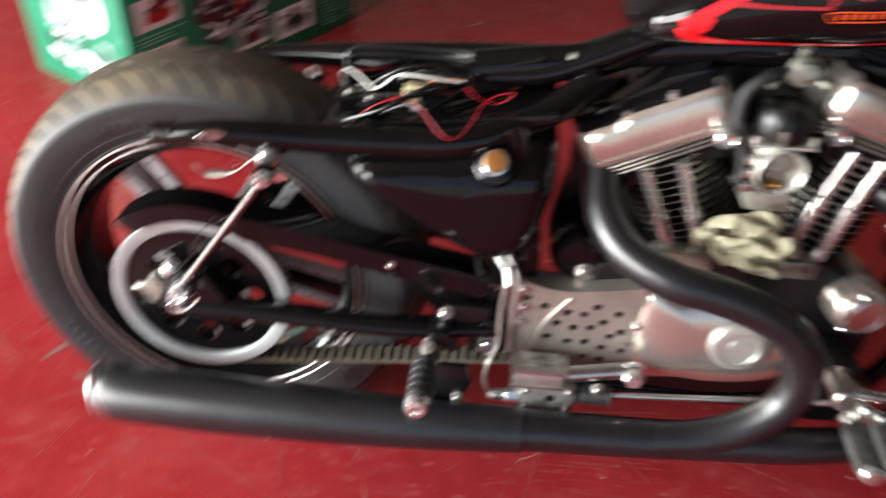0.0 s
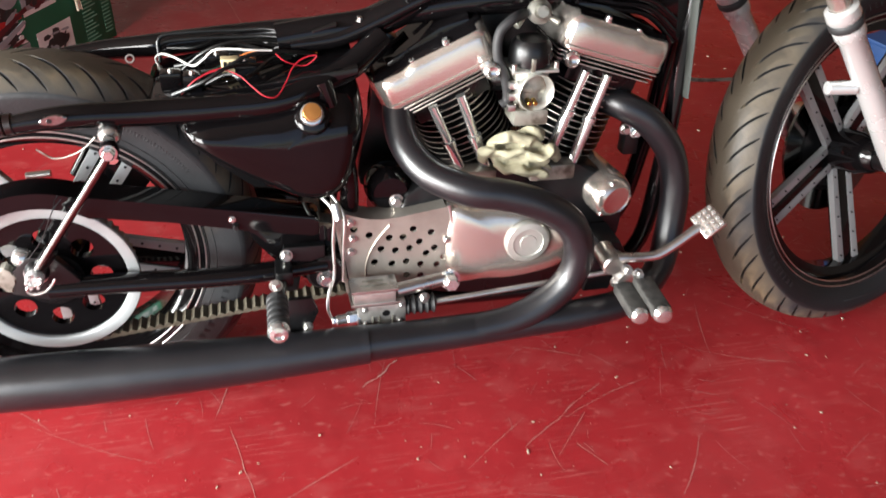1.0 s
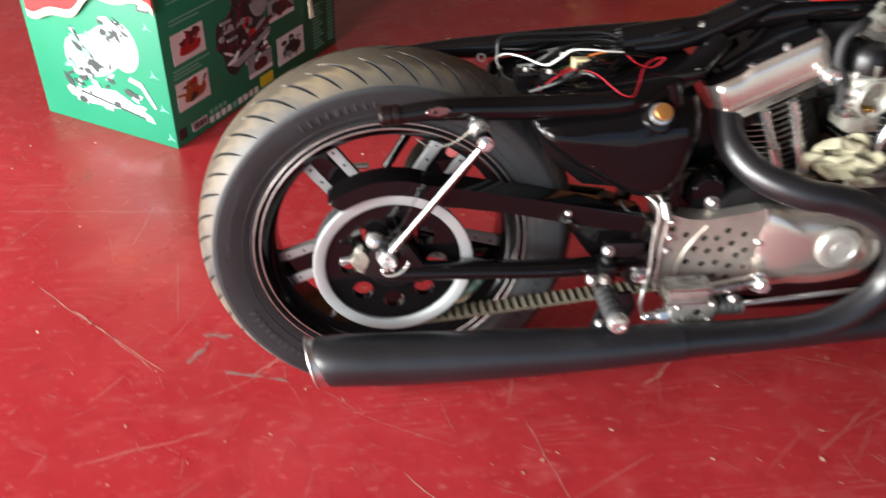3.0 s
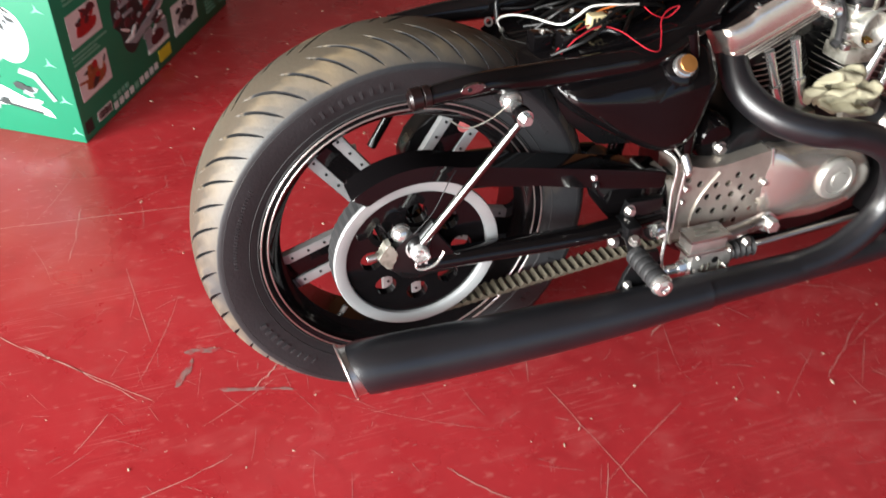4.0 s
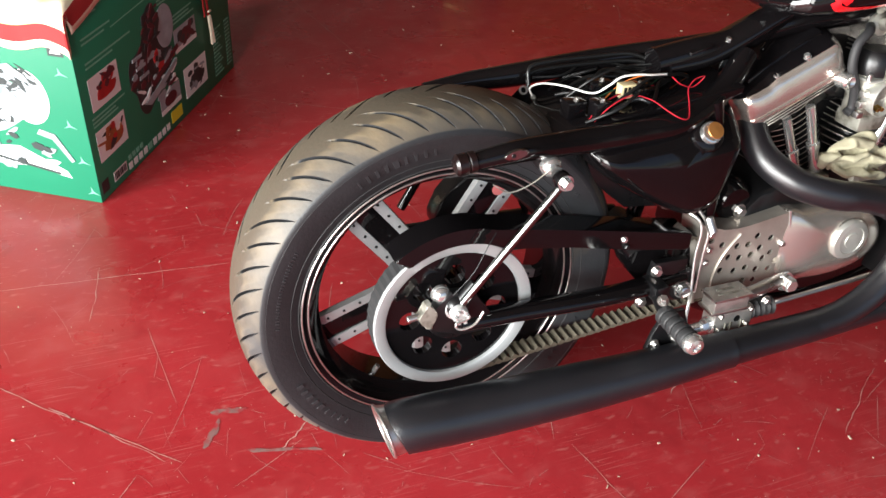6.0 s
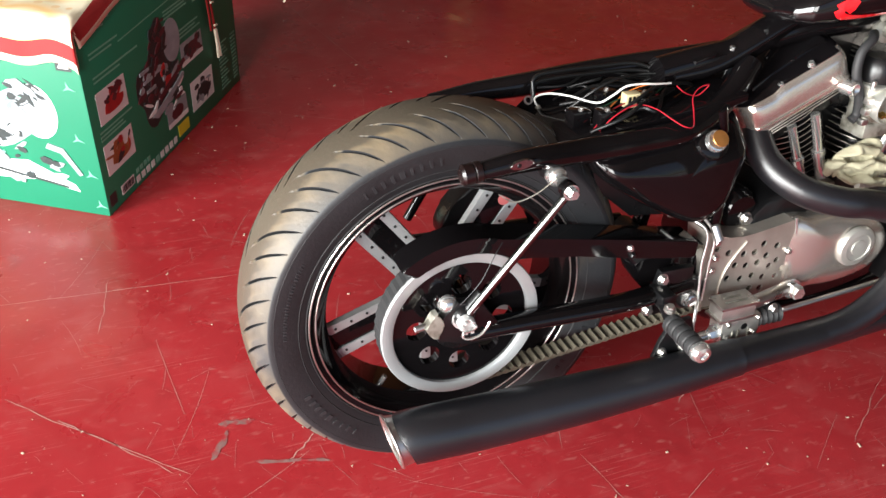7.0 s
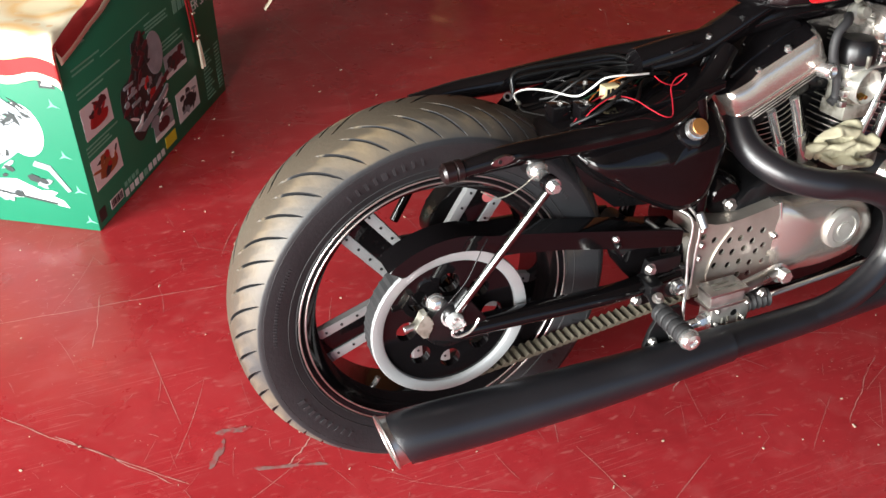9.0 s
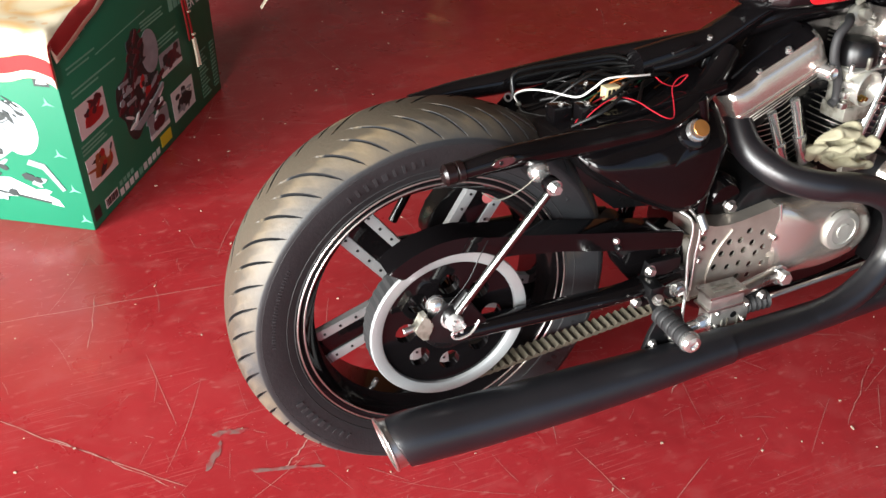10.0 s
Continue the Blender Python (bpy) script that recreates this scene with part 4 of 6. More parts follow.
part("neck_gusset", plate([(0.87, 0.765), (1.13, 0.80), (1.137, 0.655), (1.095, 0.68), (1.04, 0.725), (0.95, 0.745)], -0.03, 0.03, 0.006), BLACK_PAINT, frame_bar)
for k in range(3):
    part("harness", tube([(0.90, -0.03, 0.772 - 0.008 * k), (0.97, -0.038, 0.758 - 0.01 * k), (1.04, -0.036, 0.75 - 0.014 * k), (1.10, -0.03, 0.71 - 0.02 * k)], 0.0045, 8), BLACK_PAINT, frame_bar)
for s in (-1, 1):
    first = [(-0.015, 0.152 * s, 0.634), (0.08, 0.15 * s, 0.643)] if s < 0 else [(0.035, 0.14, 0.634), (0.12, 0.135, 0.643)]
    w = (0.634, 0.632, 0.636, 0.662, 0.70) if s < 0 else (0.652, 0.664, 0.676, 0.69, 0.705)
    rest = [(x, y * s, z) for x, y, z in zip((0.2, 0.3, 0.4, 0.5, 0.57) if s < 0 else (0.2, 0.3, 0.4, 0.48, 0.55), (0.13, 0.122, 0.112, 0.07, 0.03) if s < 0 else (0.12, 0.11, 0.09, 0.06, 0.03), w)]
    part("seat_rail", tube(first + rest, [0.013, 0.018][:len(first)] + [0.021, 0.021, 0.022, 0.022, 0.022], 16), BLACK_PAINT, frame_bar)
    if s < 0:
        part("rail_end", lathe([(0.012, 0), (0.0165, 0.003), (0.0165, 0.012), (0.014, 0.014), (0.0165, 0.016), (0.0165, 0.03), (0.012, 0.034), (0, 0.034)], (0.012, 0.152 * s, 0.638), (-1, 0, -0.1), 20), material("brown_rubber", (0.007, 0.003, 0.003), 0.3), frame_bar)
    part("seat_stay", tube([(0.46, 0.1 * s, 0.66), (0.49, 0.1 * s, 0.55), (0.50, 0.095 * s, 0.43), (0.48, 0.09 * s, 0.30), (0.55, 0.085 * s, 0.215), (0.7, 0.08 * s, 0.19), (0.95, 0.07 * s, 0.19), (1.08, 0.06 * s, 0.25), (1.115, 0.045 * s, 0.42), (1.125, 0.03 * s, 0.62), (1.135, 0.015 * s, 0.80), (1.14, 0.0, 0.90)], 0.0165, 14), BLACK_PAINT, frame_bar)
part("slotted_bracket", plate(round_outline([(0.048, 0.646), (0.06, 0.6535), (0.078, 0.6555), (0.088, 0.6505), (0.08, 0.644), (0.06, 0.640)], 4), -0.172, -0.166, 0.002), BRACKET, frame_bar, "bright oblong bracket with a hole")
part("bracket_hole", rod((0.063, -0.17, 0.6475), (0.063, -0.1727, 0.6475), 0.0036), BLACK_SATIN, frame_bar)
part("seat_tray", plate([(0.185, 0.622), (0.2, 0.635), (0.40, 0.662), (0.52, 0.678), (0.52, 0.664), (0.42, 0.64), (0.2, 0.61)], -0.1, 0.1, 0.003), BLACK_PAINT, frame_bar)
for x, y, w in ((0.228, -0.045, 0.034), (0.262, -0.07, 0.028), (0.3, 0.0, 0.04), (0.345, -0.045, 0.036)):
    box = part("relay", block((x, y, 0.648 + 0.13 * (x - 0.2)), (w, 0.03, 0.03), 0.004), BLACK_PAINT, frame_bar)
    part("relay_stud", hexbolt((x, y - 0.006, 0.663 + 0.13 * (x - 0.2)), (0, -0.3, 1), 0.0035, 0.006), STEEL, box)
part("neck_plate", tube([(0.42, 0.0, 0.69), (0.50, 0, 0.70), (0.57, 0, 0.728), (0.64, 0, 0.76), (0.72, 0, 0.79)], [0.03, 0.032, 0.032, 0.03, 0.028], 20, flat=0.62), BLACK_PAINT, frame_bar)
# black plate added behind the oil tank to keep the openings dark
part("side_gap_plate", plate([(0.235, 0.60), (0.27, 0.52), (0.34, 0.46), (0.49, 0.44), (0.5, 0.62), (0.4, 0.65)], -0.07, -0.062, 0.003), BLACK_SATIN, frame_bar)
part("mount_tab", plate([(0.455, 0.712), (0.495, 0.722), (0.495, 0.727), (0.455, 0.717)], -0.03, 0.01, 0.0015), BLACK_PAINT, frame_bar)
part("tab_bolt", hexbolt((0.535, -0.018, 0.728), (0, -0.4, 1), 0.005, 0.006), STEEL, frame_bar)
part("tab_ring", lathe([(0.005, 0), (0.0075, 0), (0.0075, 0.003), (0.005, 0.003)], (0.163, 0.012, 0.668), (0, -0.8, 0.5), 16, closed=True), STEEL, frame_bar)

# ---- wiring ----
WHITE_WIRE = material("white_wire", (0.75, 0.74, 0.7), 0.4)
RED_WIRE = material("red_wire", (0.42, 0.012, 0.025), 0.4)
BLACK_WIRE = material("black_wire", (0.006, 0.006, 0.006), 0.3)
GREEN_WIRE = material("green_wire", (0.01, 0.06, 0.03), 0.4)
ORANGE_WIRE = material("orange_wire", (0.6, 0.16, 0.03), 0.4)
loom = thing("wiring_loom", "tangled black, white and red wires on the frame", "wires", pose(0, 0, 0, -LEAN, 0, 0) @ Matrix.Scale(S, 4) @ Matrix.Translation((0.043, 0, -0.016)))
part("white_wire", tube([(0.16, 0.05, 0.652), (0.155, 0.055, 0.668), (0.168, 0.035, 0.682), (0.19, 0.0, 0.688), (0.219, -0.042, 0.688), (0.238, -0.056, 0.703), (0.256, -0.065, 0.72), (0.285, -0.068, 0.722), (0.312, -0.068, 0.719), (0.345, -0.06, 0.714)], 0.0017, 10), WHITE_WIRE, loom, "white wire")
part("wire_end", rod((0.159, 0.051, 0.655), (0.165, 0.046, 0.642), 0.0045), CAST, loom)
part("red_wire", tube([(0.2, -0.09, 0.66), (0.225, -0.092, 0.684), (0.262, -0.09, 0.697), (0.29, -0.105, 0.693), (0.31, -0.125, 0.68), (0.326, -0.14, 0.671), (0.345, -0.137, 0.668), (0.362, -0.11, 0.68), (0.375, -0.085, 0.694), (0.394, -0.073, 0.704), (0.415, -0.07, 0.706), (0.395, -0.07, 0.69), (0.365, -0.075, 0.70), (0.35, -0.07, 0.712)], 0.001, 8), RED_WIRE, loom, "red wire")
part("red_wire_second", tube([(0.198, -0.075, 0.656), (0.222, -0.066, 0.676), (0.25, -0.06, 0.685), (0.29, -0.05, 0.69), (0.33, -0.05, 0.692)], 0.0011, 8), RED_WIRE, loom)
plug = part("connector", block((0.278, -0.05, 0.69), (0.028, 0.018, 0.024), 0.002), material("cream_plastic", (0.62, 0.52, 0.3), 0.5), loom, "cream plastic connector")
for k in range(3):
    part("socket", block((0.27 + 0.008 * k, -0.0595, 0.692), (0.004, 0.003, 0.012), 0.0005), BLACK_SATIN, plug)
rnd = random.Random(4)
for k in range(16):
    y0 = -0.085 + 0.012 * k
    x0, x1 = rnd.uniform(0.17, 0.24), rnd.uniform(0.36, 0.43)
    top = 0.672 + 0.03 * rnd.random()
    pts = [(x0, y0, 0.655 + 0.02 * rnd.random()), (x0 + 0.05, y0 + rnd.uniform(-0.02, 0.02), top), ((x0 + x1) / 2, y0 + rnd.uniform(-0.03, 0.03), top + rnd.uniform(-0.01, 0.02)), (x1 - 0.03, y0 * 0.6, top + 0.005), (x1, y0 * 0.4, 0.69)]
    mat = (ORANGE_WIRE, GREEN_WIRE)[k % 2] if k in (4, 5) else BLACK_WIRE
    part("wire", tube(pts, 0.0012 if k in (4, 5) else 0.0016 + 0.0018 * rnd.random(), 8), mat, loom)
for off in (0.0, 0.012):
    part("thick_cable", tube([(0.16, 0.07, 0.655 + off), (0.165, 0.08, 0.683 + off), (0.21, 0.08, 0.69 + off), (0.29, 0.075, 0.692 + off), (0.355, 0.06, 0.695 + off), (0.395, 0.03, 0.69), (0.405, -0.01, 0.672)], 0.0036, 10), BLACK_WIRE, loom)

# ---- rear brake master cylinder, foot pegs and pedal ----
mc = part("master_cylinder", block((0.543, -0.165, 0.242), (0.088, 0.038, 0.05), 0.006), CAST_BRIGHT, bike, "cast alloy rear brake master cylinder")
part("reservoir", block((0.53, -0.165, 0.279), (0.076, 0.04, 0.03), 0.004), CAST_BRIGHT, mc)
part("reservoir_lid", block((0.53, -0.165, 0.2975), (0.084, 0.046, 0.006), 0.002), ALLOY, mc, "flat lid with raised lettering bars")
part("reservoir_flange", block((0.53, -0.165, 0.268), (0.086, 0.044, 0.006), 0.002), ALLOY, mc)
for q in ((0.512, -0.183, 0.228), (0.575, -0.183, 0.228), (0.512, -0.183, 0.258), (0.578, -0.183, 0.262)):
    part("body_bolt", hexbolt(q, (0, -1, 0), 0.0045, 0.006), STEEL, mc)
for x in (0.526, 0.538, 0.562):
    part("body_rib", block((x, -0.183, 0.23), (0.004, 0.006, 0.022), 0.0015), CAST, mc)
for k in range(2):
    part("lid_bar", block((0.53, -0.172 + 0.014 * k, 0.3014), (0.05 - 0.012 * k, 0.004, 0.0012), 0), CAST, mc)
part("line_fitting", hexbolt((0.502, -0.168, 0.232), (-1, -0.1, 0), 0.013, 0.022), CHROME, mc)
part("sight_hole", rod((0.55, -0.18, 0.246), (0.55, -0.1845, 0.246), 0.008), BLACK_SATIN, mc)
part("banjo", rod((0.462, -0.165, 0.226), (0.505, -0.165, 0.23), 0.0105, 16), CHROME, mc)
part("banjo_bolt", hexbolt((0.466, -0.165, 0.226), (-1, 0, 0), 0.008, 0.012), CHROME, mc)
part("brake_line", tube([(0.455, -0.165, 0.23), (0.448, -0.165, 0.255), (0.452, -0.158, 0.285), (0.464, -0.142, 0.312), (0.465, -0.134, 0.37), (0.468, -0.130, 0.43), (0.452, -0.11, 0.45), (0.43, -0.06, 0.44)], 0.0031, 10), STEEL, mc, "steel brake line")
part("brake_line_second", tube([(0.48, -0.135, 0.29), (0.483, -0.132, 0.36), (0.486, -0.128, 0.42), (0.468, -0.11, 0.455), (0.445, -0.09, 0.47), (0.43, -0.06, 0.465)], 0.003, 10), STEEL, mc)
boot = bmesh.new()
lathe([(0, 0)] + [(0.014 + 0.005 * (k % 2), 0.006 * k) for k in range(10)] + [(0.006, 0.06), (0, 0.06)], (0.586, -0.165, 0.245), (1, -0.02, 0.01), 20, boot)
part("rubber_boot", boot, RUBBER, mc, "ribbed black rubber boot", smooth=60)
part("push_rod", rod((0.64, -0.166, 0.246), (1.0, -0.18, 0.285), 0.005, 12), STEEL, mc)
part("mount_boss", rod((0.57, -0.165, 0.28), (0.675, -0.15, 0.288), 0.013, 16), ALLOY, mc)
part("mount_bolt", hexbolt((0.672, -0.154, 0.286), (0, -1, 0.1), 0.0145, 0.026), CHROME, mc)
part("small_bolt", hexbolt((0.622, -0.17, 0.262), (0, -1, 0), 0.008, 0.01), STEEL, mc)

PEG = Vector((-0.02, -1, 0.0)).normalized()
peg = part("rear_footpeg", lathe([(0, 0)] + [q for k in range(5) for q in ((0.0165, 0.0165 * k + 0.001), (0.0182, 0.0165 * k + 0.003), (0.0182, 0.0165 * k + 0.012), (0.0168, 0.0165 * k + 0.014), (0.0145, 0.0165 * k + 0.0143), (0.0145, 0.0165 * k + 0.0165))] + [(0.012, 0.085), (0, 0.085)], (0.36, -0.206, 0.318), PEG, 20), RUBBER, bike, "ribbed black rubber passenger foot peg", smooth=25)
part("peg_end", lathe([(0.0165, 0), (0.0185, 0.004), (0.0185, 0.010), (0.0145, 0.018), (0.008, 0.020), (0.007, 0.016), (0, 0.016)], (0.358, -0.288, 0.318), PEG, 24), CHROME, peg, "chrome end cap")
part("peg_shank", rod((0.36, -0.21, 0.318), (0.372, -0.165, 0.325), 0.011, 16), BLACK_SATIN, peg)
part("peg_clevis", block((0.376, -0.15, 0.332), (0.03, 0.05, 0.03), 0.006), BLACK_SATIN, peg)
part("peg_pin", hexbolt((0.362, -0.196, 0.336), (-0.2, -0.4, 1), 0.008, 0.012), STEEL, peg)
part("peg_bracket", plate([(0.36, 0.28), (0.40, 0.28), (0.41, 0.34), (0.45, 0.345), (0.45, 0.37), (0.38, 0.372)], -0.135, -0.12, 0.003), BLACK_SATIN, peg)
for q in ((0.383, -0.135, 0.357), (0.36, -0.135, 0.296)):
    part("peg_bolt", hexbolt(q, (0, -1, 0.1), 0.0085, 0.011), STEEL, peg)

TURN = Matrix.Rotation(radians(4), 3, "X")
fpeg = part("front_footpeg", block((0.981, -0.266, 0.279), (0.036, 0.082, 0.022), 0.007, TURN), DUSTY_RUBBER, bike, "wide black rubber rider foot peg")
part("peg_pad", block((1.015, -0.276, 0.291), (0.036, 0.096, 0.022), 0.007, TURN), DUSTY_RUBBER, fpeg)
for k in range(5):
    part("peg_rib", block((0.981, -0.234 - 0.0155 * k, 0.289 - 0.001 * k), (0.031, 0.009, 0.007), 0.002, TURN), DUSTY_RUBBER, fpeg)
    part("peg_rib", block((1.015, -0.240 - 0.018 * k, 0.301 - 0.0012 * k), (0.031, 0.010, 0.007), 0.002, TURN), DUSTY_RUBBER, fpeg)
part("peg_tip", lathe([(0.015, 0), (0.0165, 0.006), (0.013, 0.012), (0, 0.014)], (0.981, -0.304, 0.276), (0, -0.99, -0.08), 20), CHROME, fpeg, "chrome end cap")
part("peg_tip", lathe([(0.0155, 0), (0.018, 0.006), (0.014, 0.014), (0, 0.017)], (1.015, -0.32, 0.288), (0, -0.99, -0.08), 20), CHROME, fpeg, "chrome end cap")
part("peg_joint", lathe([(0, 0), (0.021, 0), (0.024, 0.006), (0.024, 0.02), (0.017, 0.024), (0.017, 0.045), (0.021, 0.048), (0.021, 0.06), (0, 0.06)], (0.975, -0.168, 0.308), (0.25, -0.95, -0.22), 20), CAST_BRIGHT, fpeg, "rough bright alloy joint")
for q in ((0.985, -0.222, 0.315), (0.972, -0.215, 0.285), (1.008, -0.224, 0.305)):
    part("joint_bolt", hexbolt(q, (0.1, -0.9, 0.3), 0.008, 0.014), STEEL, fpeg)
part("peg_mount", plate([(0.93, 0.24), (0.98, 0.24), (1.01, 0.31), (0.99, 0.345), (0.95, 0.345)], -0.175, -0.10, 0.004), BLACK_SATIN, fpeg)
pedal = part("brake_pedal", tube([(0.95, -0.215, 0.335), (0.975, -0.22, 0.341), (1.02, -0.22, 0.338), (1.055, -0.22, 0.345), (1.12, -0.215, 0.388)], [0.011, 0.009, 0.0085, 0.0085, 0.009], 14), ALLOY, bike, "alloy rear brake pedal")
part("pedal_hub", rod((0.958, -0.17, 0.33), (0.958, -0.228, 0.328), 0.02, 20), ALLOY, pedal)
pad_turn = Matrix.Rotation(radians(-38), 3, "Y") @ Matrix.Rotation(radians(30), 3, "X")
pad = part("pedal_pad", block((1.135, -0.215, 0.398), (0.046, 0.05, 0.012), 0.004, pad_turn), ALLOY, pedal, "square studded pedal pad")
bm = bmesh.new()
for i in range(4):
    for j in range(4):
        c = Vector((1.135, -0.215, 0.398)) + pad_turn @ Vector((-0.0165 + 0.011 * i, -0.018 + 0.012 * j, 0.007))
        block(c, (0.007, 0.008, 0.004), 0.0008, pad_turn, bm, 1)
part("pad_studs", bm, CHROME, pedal)

# ---- fuel tank ----
TX = (0.595, 0.605, 0.625, 0.66, 0.74, 0.86, 0.98, 1.06, 1.10, 1.115)
THALF = (0.03, 0.07, 0.098, 0.115, 0.126, 0.134, 0.13, 0.105, 0.07, 0.02)
TLOW = (0.785, 0.776, 0.772, 0.77, 0.772, 0.778, 0.79, 0.81, 0.83, 0.86)
TTOP = (0.80, 0.815, 0.835, 0.862, 0.905, 0.955, 0.975, 0.965, 0.94, 0.90)
sect = lambda x: [float(np.interp(x, TX, row)) for row in (THALF, TLOW, TTOP)]


def tank_side(x, w):
    """How far the right side of the tank stands out at x, w."""
    h, lo, hi = sect(x)
    t = max(-0.999, min(0.999, (w - (lo + hi) / 2) / ((hi - lo) / 2)))
    return -h * (1 - abs(t) ** 3) ** (1 / 2.4)


bm = bmesh.new()
rings = []
xs = np.interp(np.linspace(0, len(TX) - 1, 46), range(len(TX)), TX)
for x in xs:
    h, lo, hi = sect(float(x))
    ring = []
    for k in range(40):
        a = 2 * math.pi * k / 40
        c, s = math.cos(a), math.sin(a)
        t = math.copysign(abs(s) ** (2 / 3), s)
        ring.append(bm.verts.new((float(x), math.copysign((1 - abs(t) ** 3) ** (1 / 2.4) * h if abs(t) < 1 else 0, c), (lo + hi) / 2 + t * (hi - lo) / 2)))
    rings.append(ring)
for r0, r1 in zip(rings, rings[1:]):
    for k in range(40):
        bm.faces.new((r0[k], r0[(k + 1) % 40], r1[(k + 1) % 40], r1[k]))
bm.faces.new(rings[0][::-1])
bm.faces.new(rings[-1])
bmesh.ops.remove_doubles(bm, verts=bm.verts[:], dist=0.0004)
gas = part("fuel_tank", bm, BLACK_PAINT, bike, "gloss black fuel tank with red pinstriped panel", smooth=60)


def ribbon(name, pts, widths, mat, closed=False, lift=0.002):
    """A painted band lying on the side of the tank, given in side view."""
    line = smooth_path([(x, 0, w) for x, w in (list(pts) + [pts[0]] if closed else pts)], 6)
    n = len(line)
    ws = [float(q) for q in np.interp(np.linspace(0, 1, n), np.linspace(0, 1, len(widths)), widths)]
    bm = bmesh.new()
    prev = None
    for i, p in enumerate(line):
        d = (line[min(i + 1, n - 1)] - line[max(i - 1, 0)]).normalized()
        q = Vector((-d.z, 0, d.x))
        row = []
        for k in (-1, -0.33, 0.33, 1):
            e = p + q * ws[i] * 0.5 * k
            row.append(bm.verts.new((e.x, tank_side(e.x, e.z) - lift, e.z)))
        if prev:
            for k in range(3):
                bm.faces.new((prev[k], prev[k + 1], row[k + 1], row[k]))
        prev = row
    return part(name, bm, mat, gas, smooth=60)


RED_STRIPE = material("red_stripe", (0.75, 0.012, 0.018), 0.25, coat=0.5)
ORANGE_STRIPE = material("orange_stripe", (0.7, 0.08, 0.02), 0.3, coat=0.5)
ribbon("red_outline", [(0.654, 0.812), (0.664, 0.8), (0.70, 0.796), (0.776, 0.797), (0.857, 0.80), (0.923, 0.807), (0.957, 0.816), (0.975, 0.836), (0.982, 0.878), (0.96, 0.915), (0.90, 0.925), (0.82, 0.905), (0.72, 0.857), (0.678, 0.83)], [0.017, 0.012, 0.008, 0.006, 0.005, 0.005, 0.004, 0.004, 0.004, 0.004, 0.006, 0.008, 0.011, 0.015, 0.017], RED_STRIPE, True)
ribbon("red_point", [(0.668, 0.808), (0.674, 0.818), (0.684, 0.828)], [0.016, 0.022, 0.012], RED_STRIPE, lift=0.0026)
SCRIPT = material("dark_red_script", (0.32, 0.01, 0.016), 0.25, coat=0.5)
ribbon("script_bar", [(0.705, 0.846), (0.76, 0.847), (0.815, 0.85)], [0.007, 0.005, 0.004], SCRIPT)
ribbon("script_shape", [(0.83, 0.89), (0.79, 0.885), (0.785, 0.872), (0.815, 0.862), (0.81, 0.848)], [0.004, 0.008, 0.009, 0.007, 0.003], SCRIPT)
ribbon("script_wave", [(0.825, 0.862), (0.84, 0.878), (0.85, 0.864), (0.866, 0.882), (0.88, 0.868), (0.898, 0.888), (0.916, 0.874), (0.935, 0.892)], [0.004, 0.007, 0.005, 0.007, 0.005, 0.007, 0.004], SCRIPT)
ribbon("badge_outline", [(0.82, 0.834), (0.88, 0.839), (0.94, 0.846), (0.947, 0.852), (0.94, 0.858), (0.88, 0.851), (0.82, 0.846), (0.814, 0.84)], [0.0018], ORANGE_STRIPE, True)
for k in range(11):
    x, w = 0.826 + 0.0102 * k, 0.8375 + 0.00105 * k
    ribbon("badge_bar", [(x, w), (x + 0.001, w + 0.0035), (x + 0.002, w + 0.007)], [0.0045], ORANGE_STRIPE)

# ---- front wheel, fork and headlamp, turned to the bike's left ----
fork_dir = Vector((-0.5784, 0, 0.8157))
front_m = Matrix.Translation((1.604, 0.028, 0.385)) @ Matrix.Rotation(0.242, 4, "Z") @ Matrix.Rotation(-0.214, 4, "X")
tyre("front_tyre", "dusty black front tyre with curved tread grooves", 0.381, 0.066, 0.292, 0.045, 44, front_m)
front_rim = rim("front_rim", "gloss black front wheel rim with bright lip line", 0.295, 0.046, front_m, 5, 58, 0.042, 0.05, -0.012, True, -0.034)
part("axle_spacer", rod((0, -0.06, 0), (0, -0.10, 0), 0.026, 24), BLACK_SATIN, front_rim)
part("brake_disc", lathe([(0.09, 0.05), (0.145, 0.05), (0.145, 0.056), (0.09, 0.056)], (0, 0, 0), (0, 1, 0), 48, closed=True), BRUSHED, front_rim)
part("disc_carrier", lathe([(0.03, 0.05), (0.1, 0.05), (0.1, 0.058), (0.03, 0.058)], (0, 0, 0), (0, 1, 0), 40, closed=True), BLACK_SATIN, front_rim)
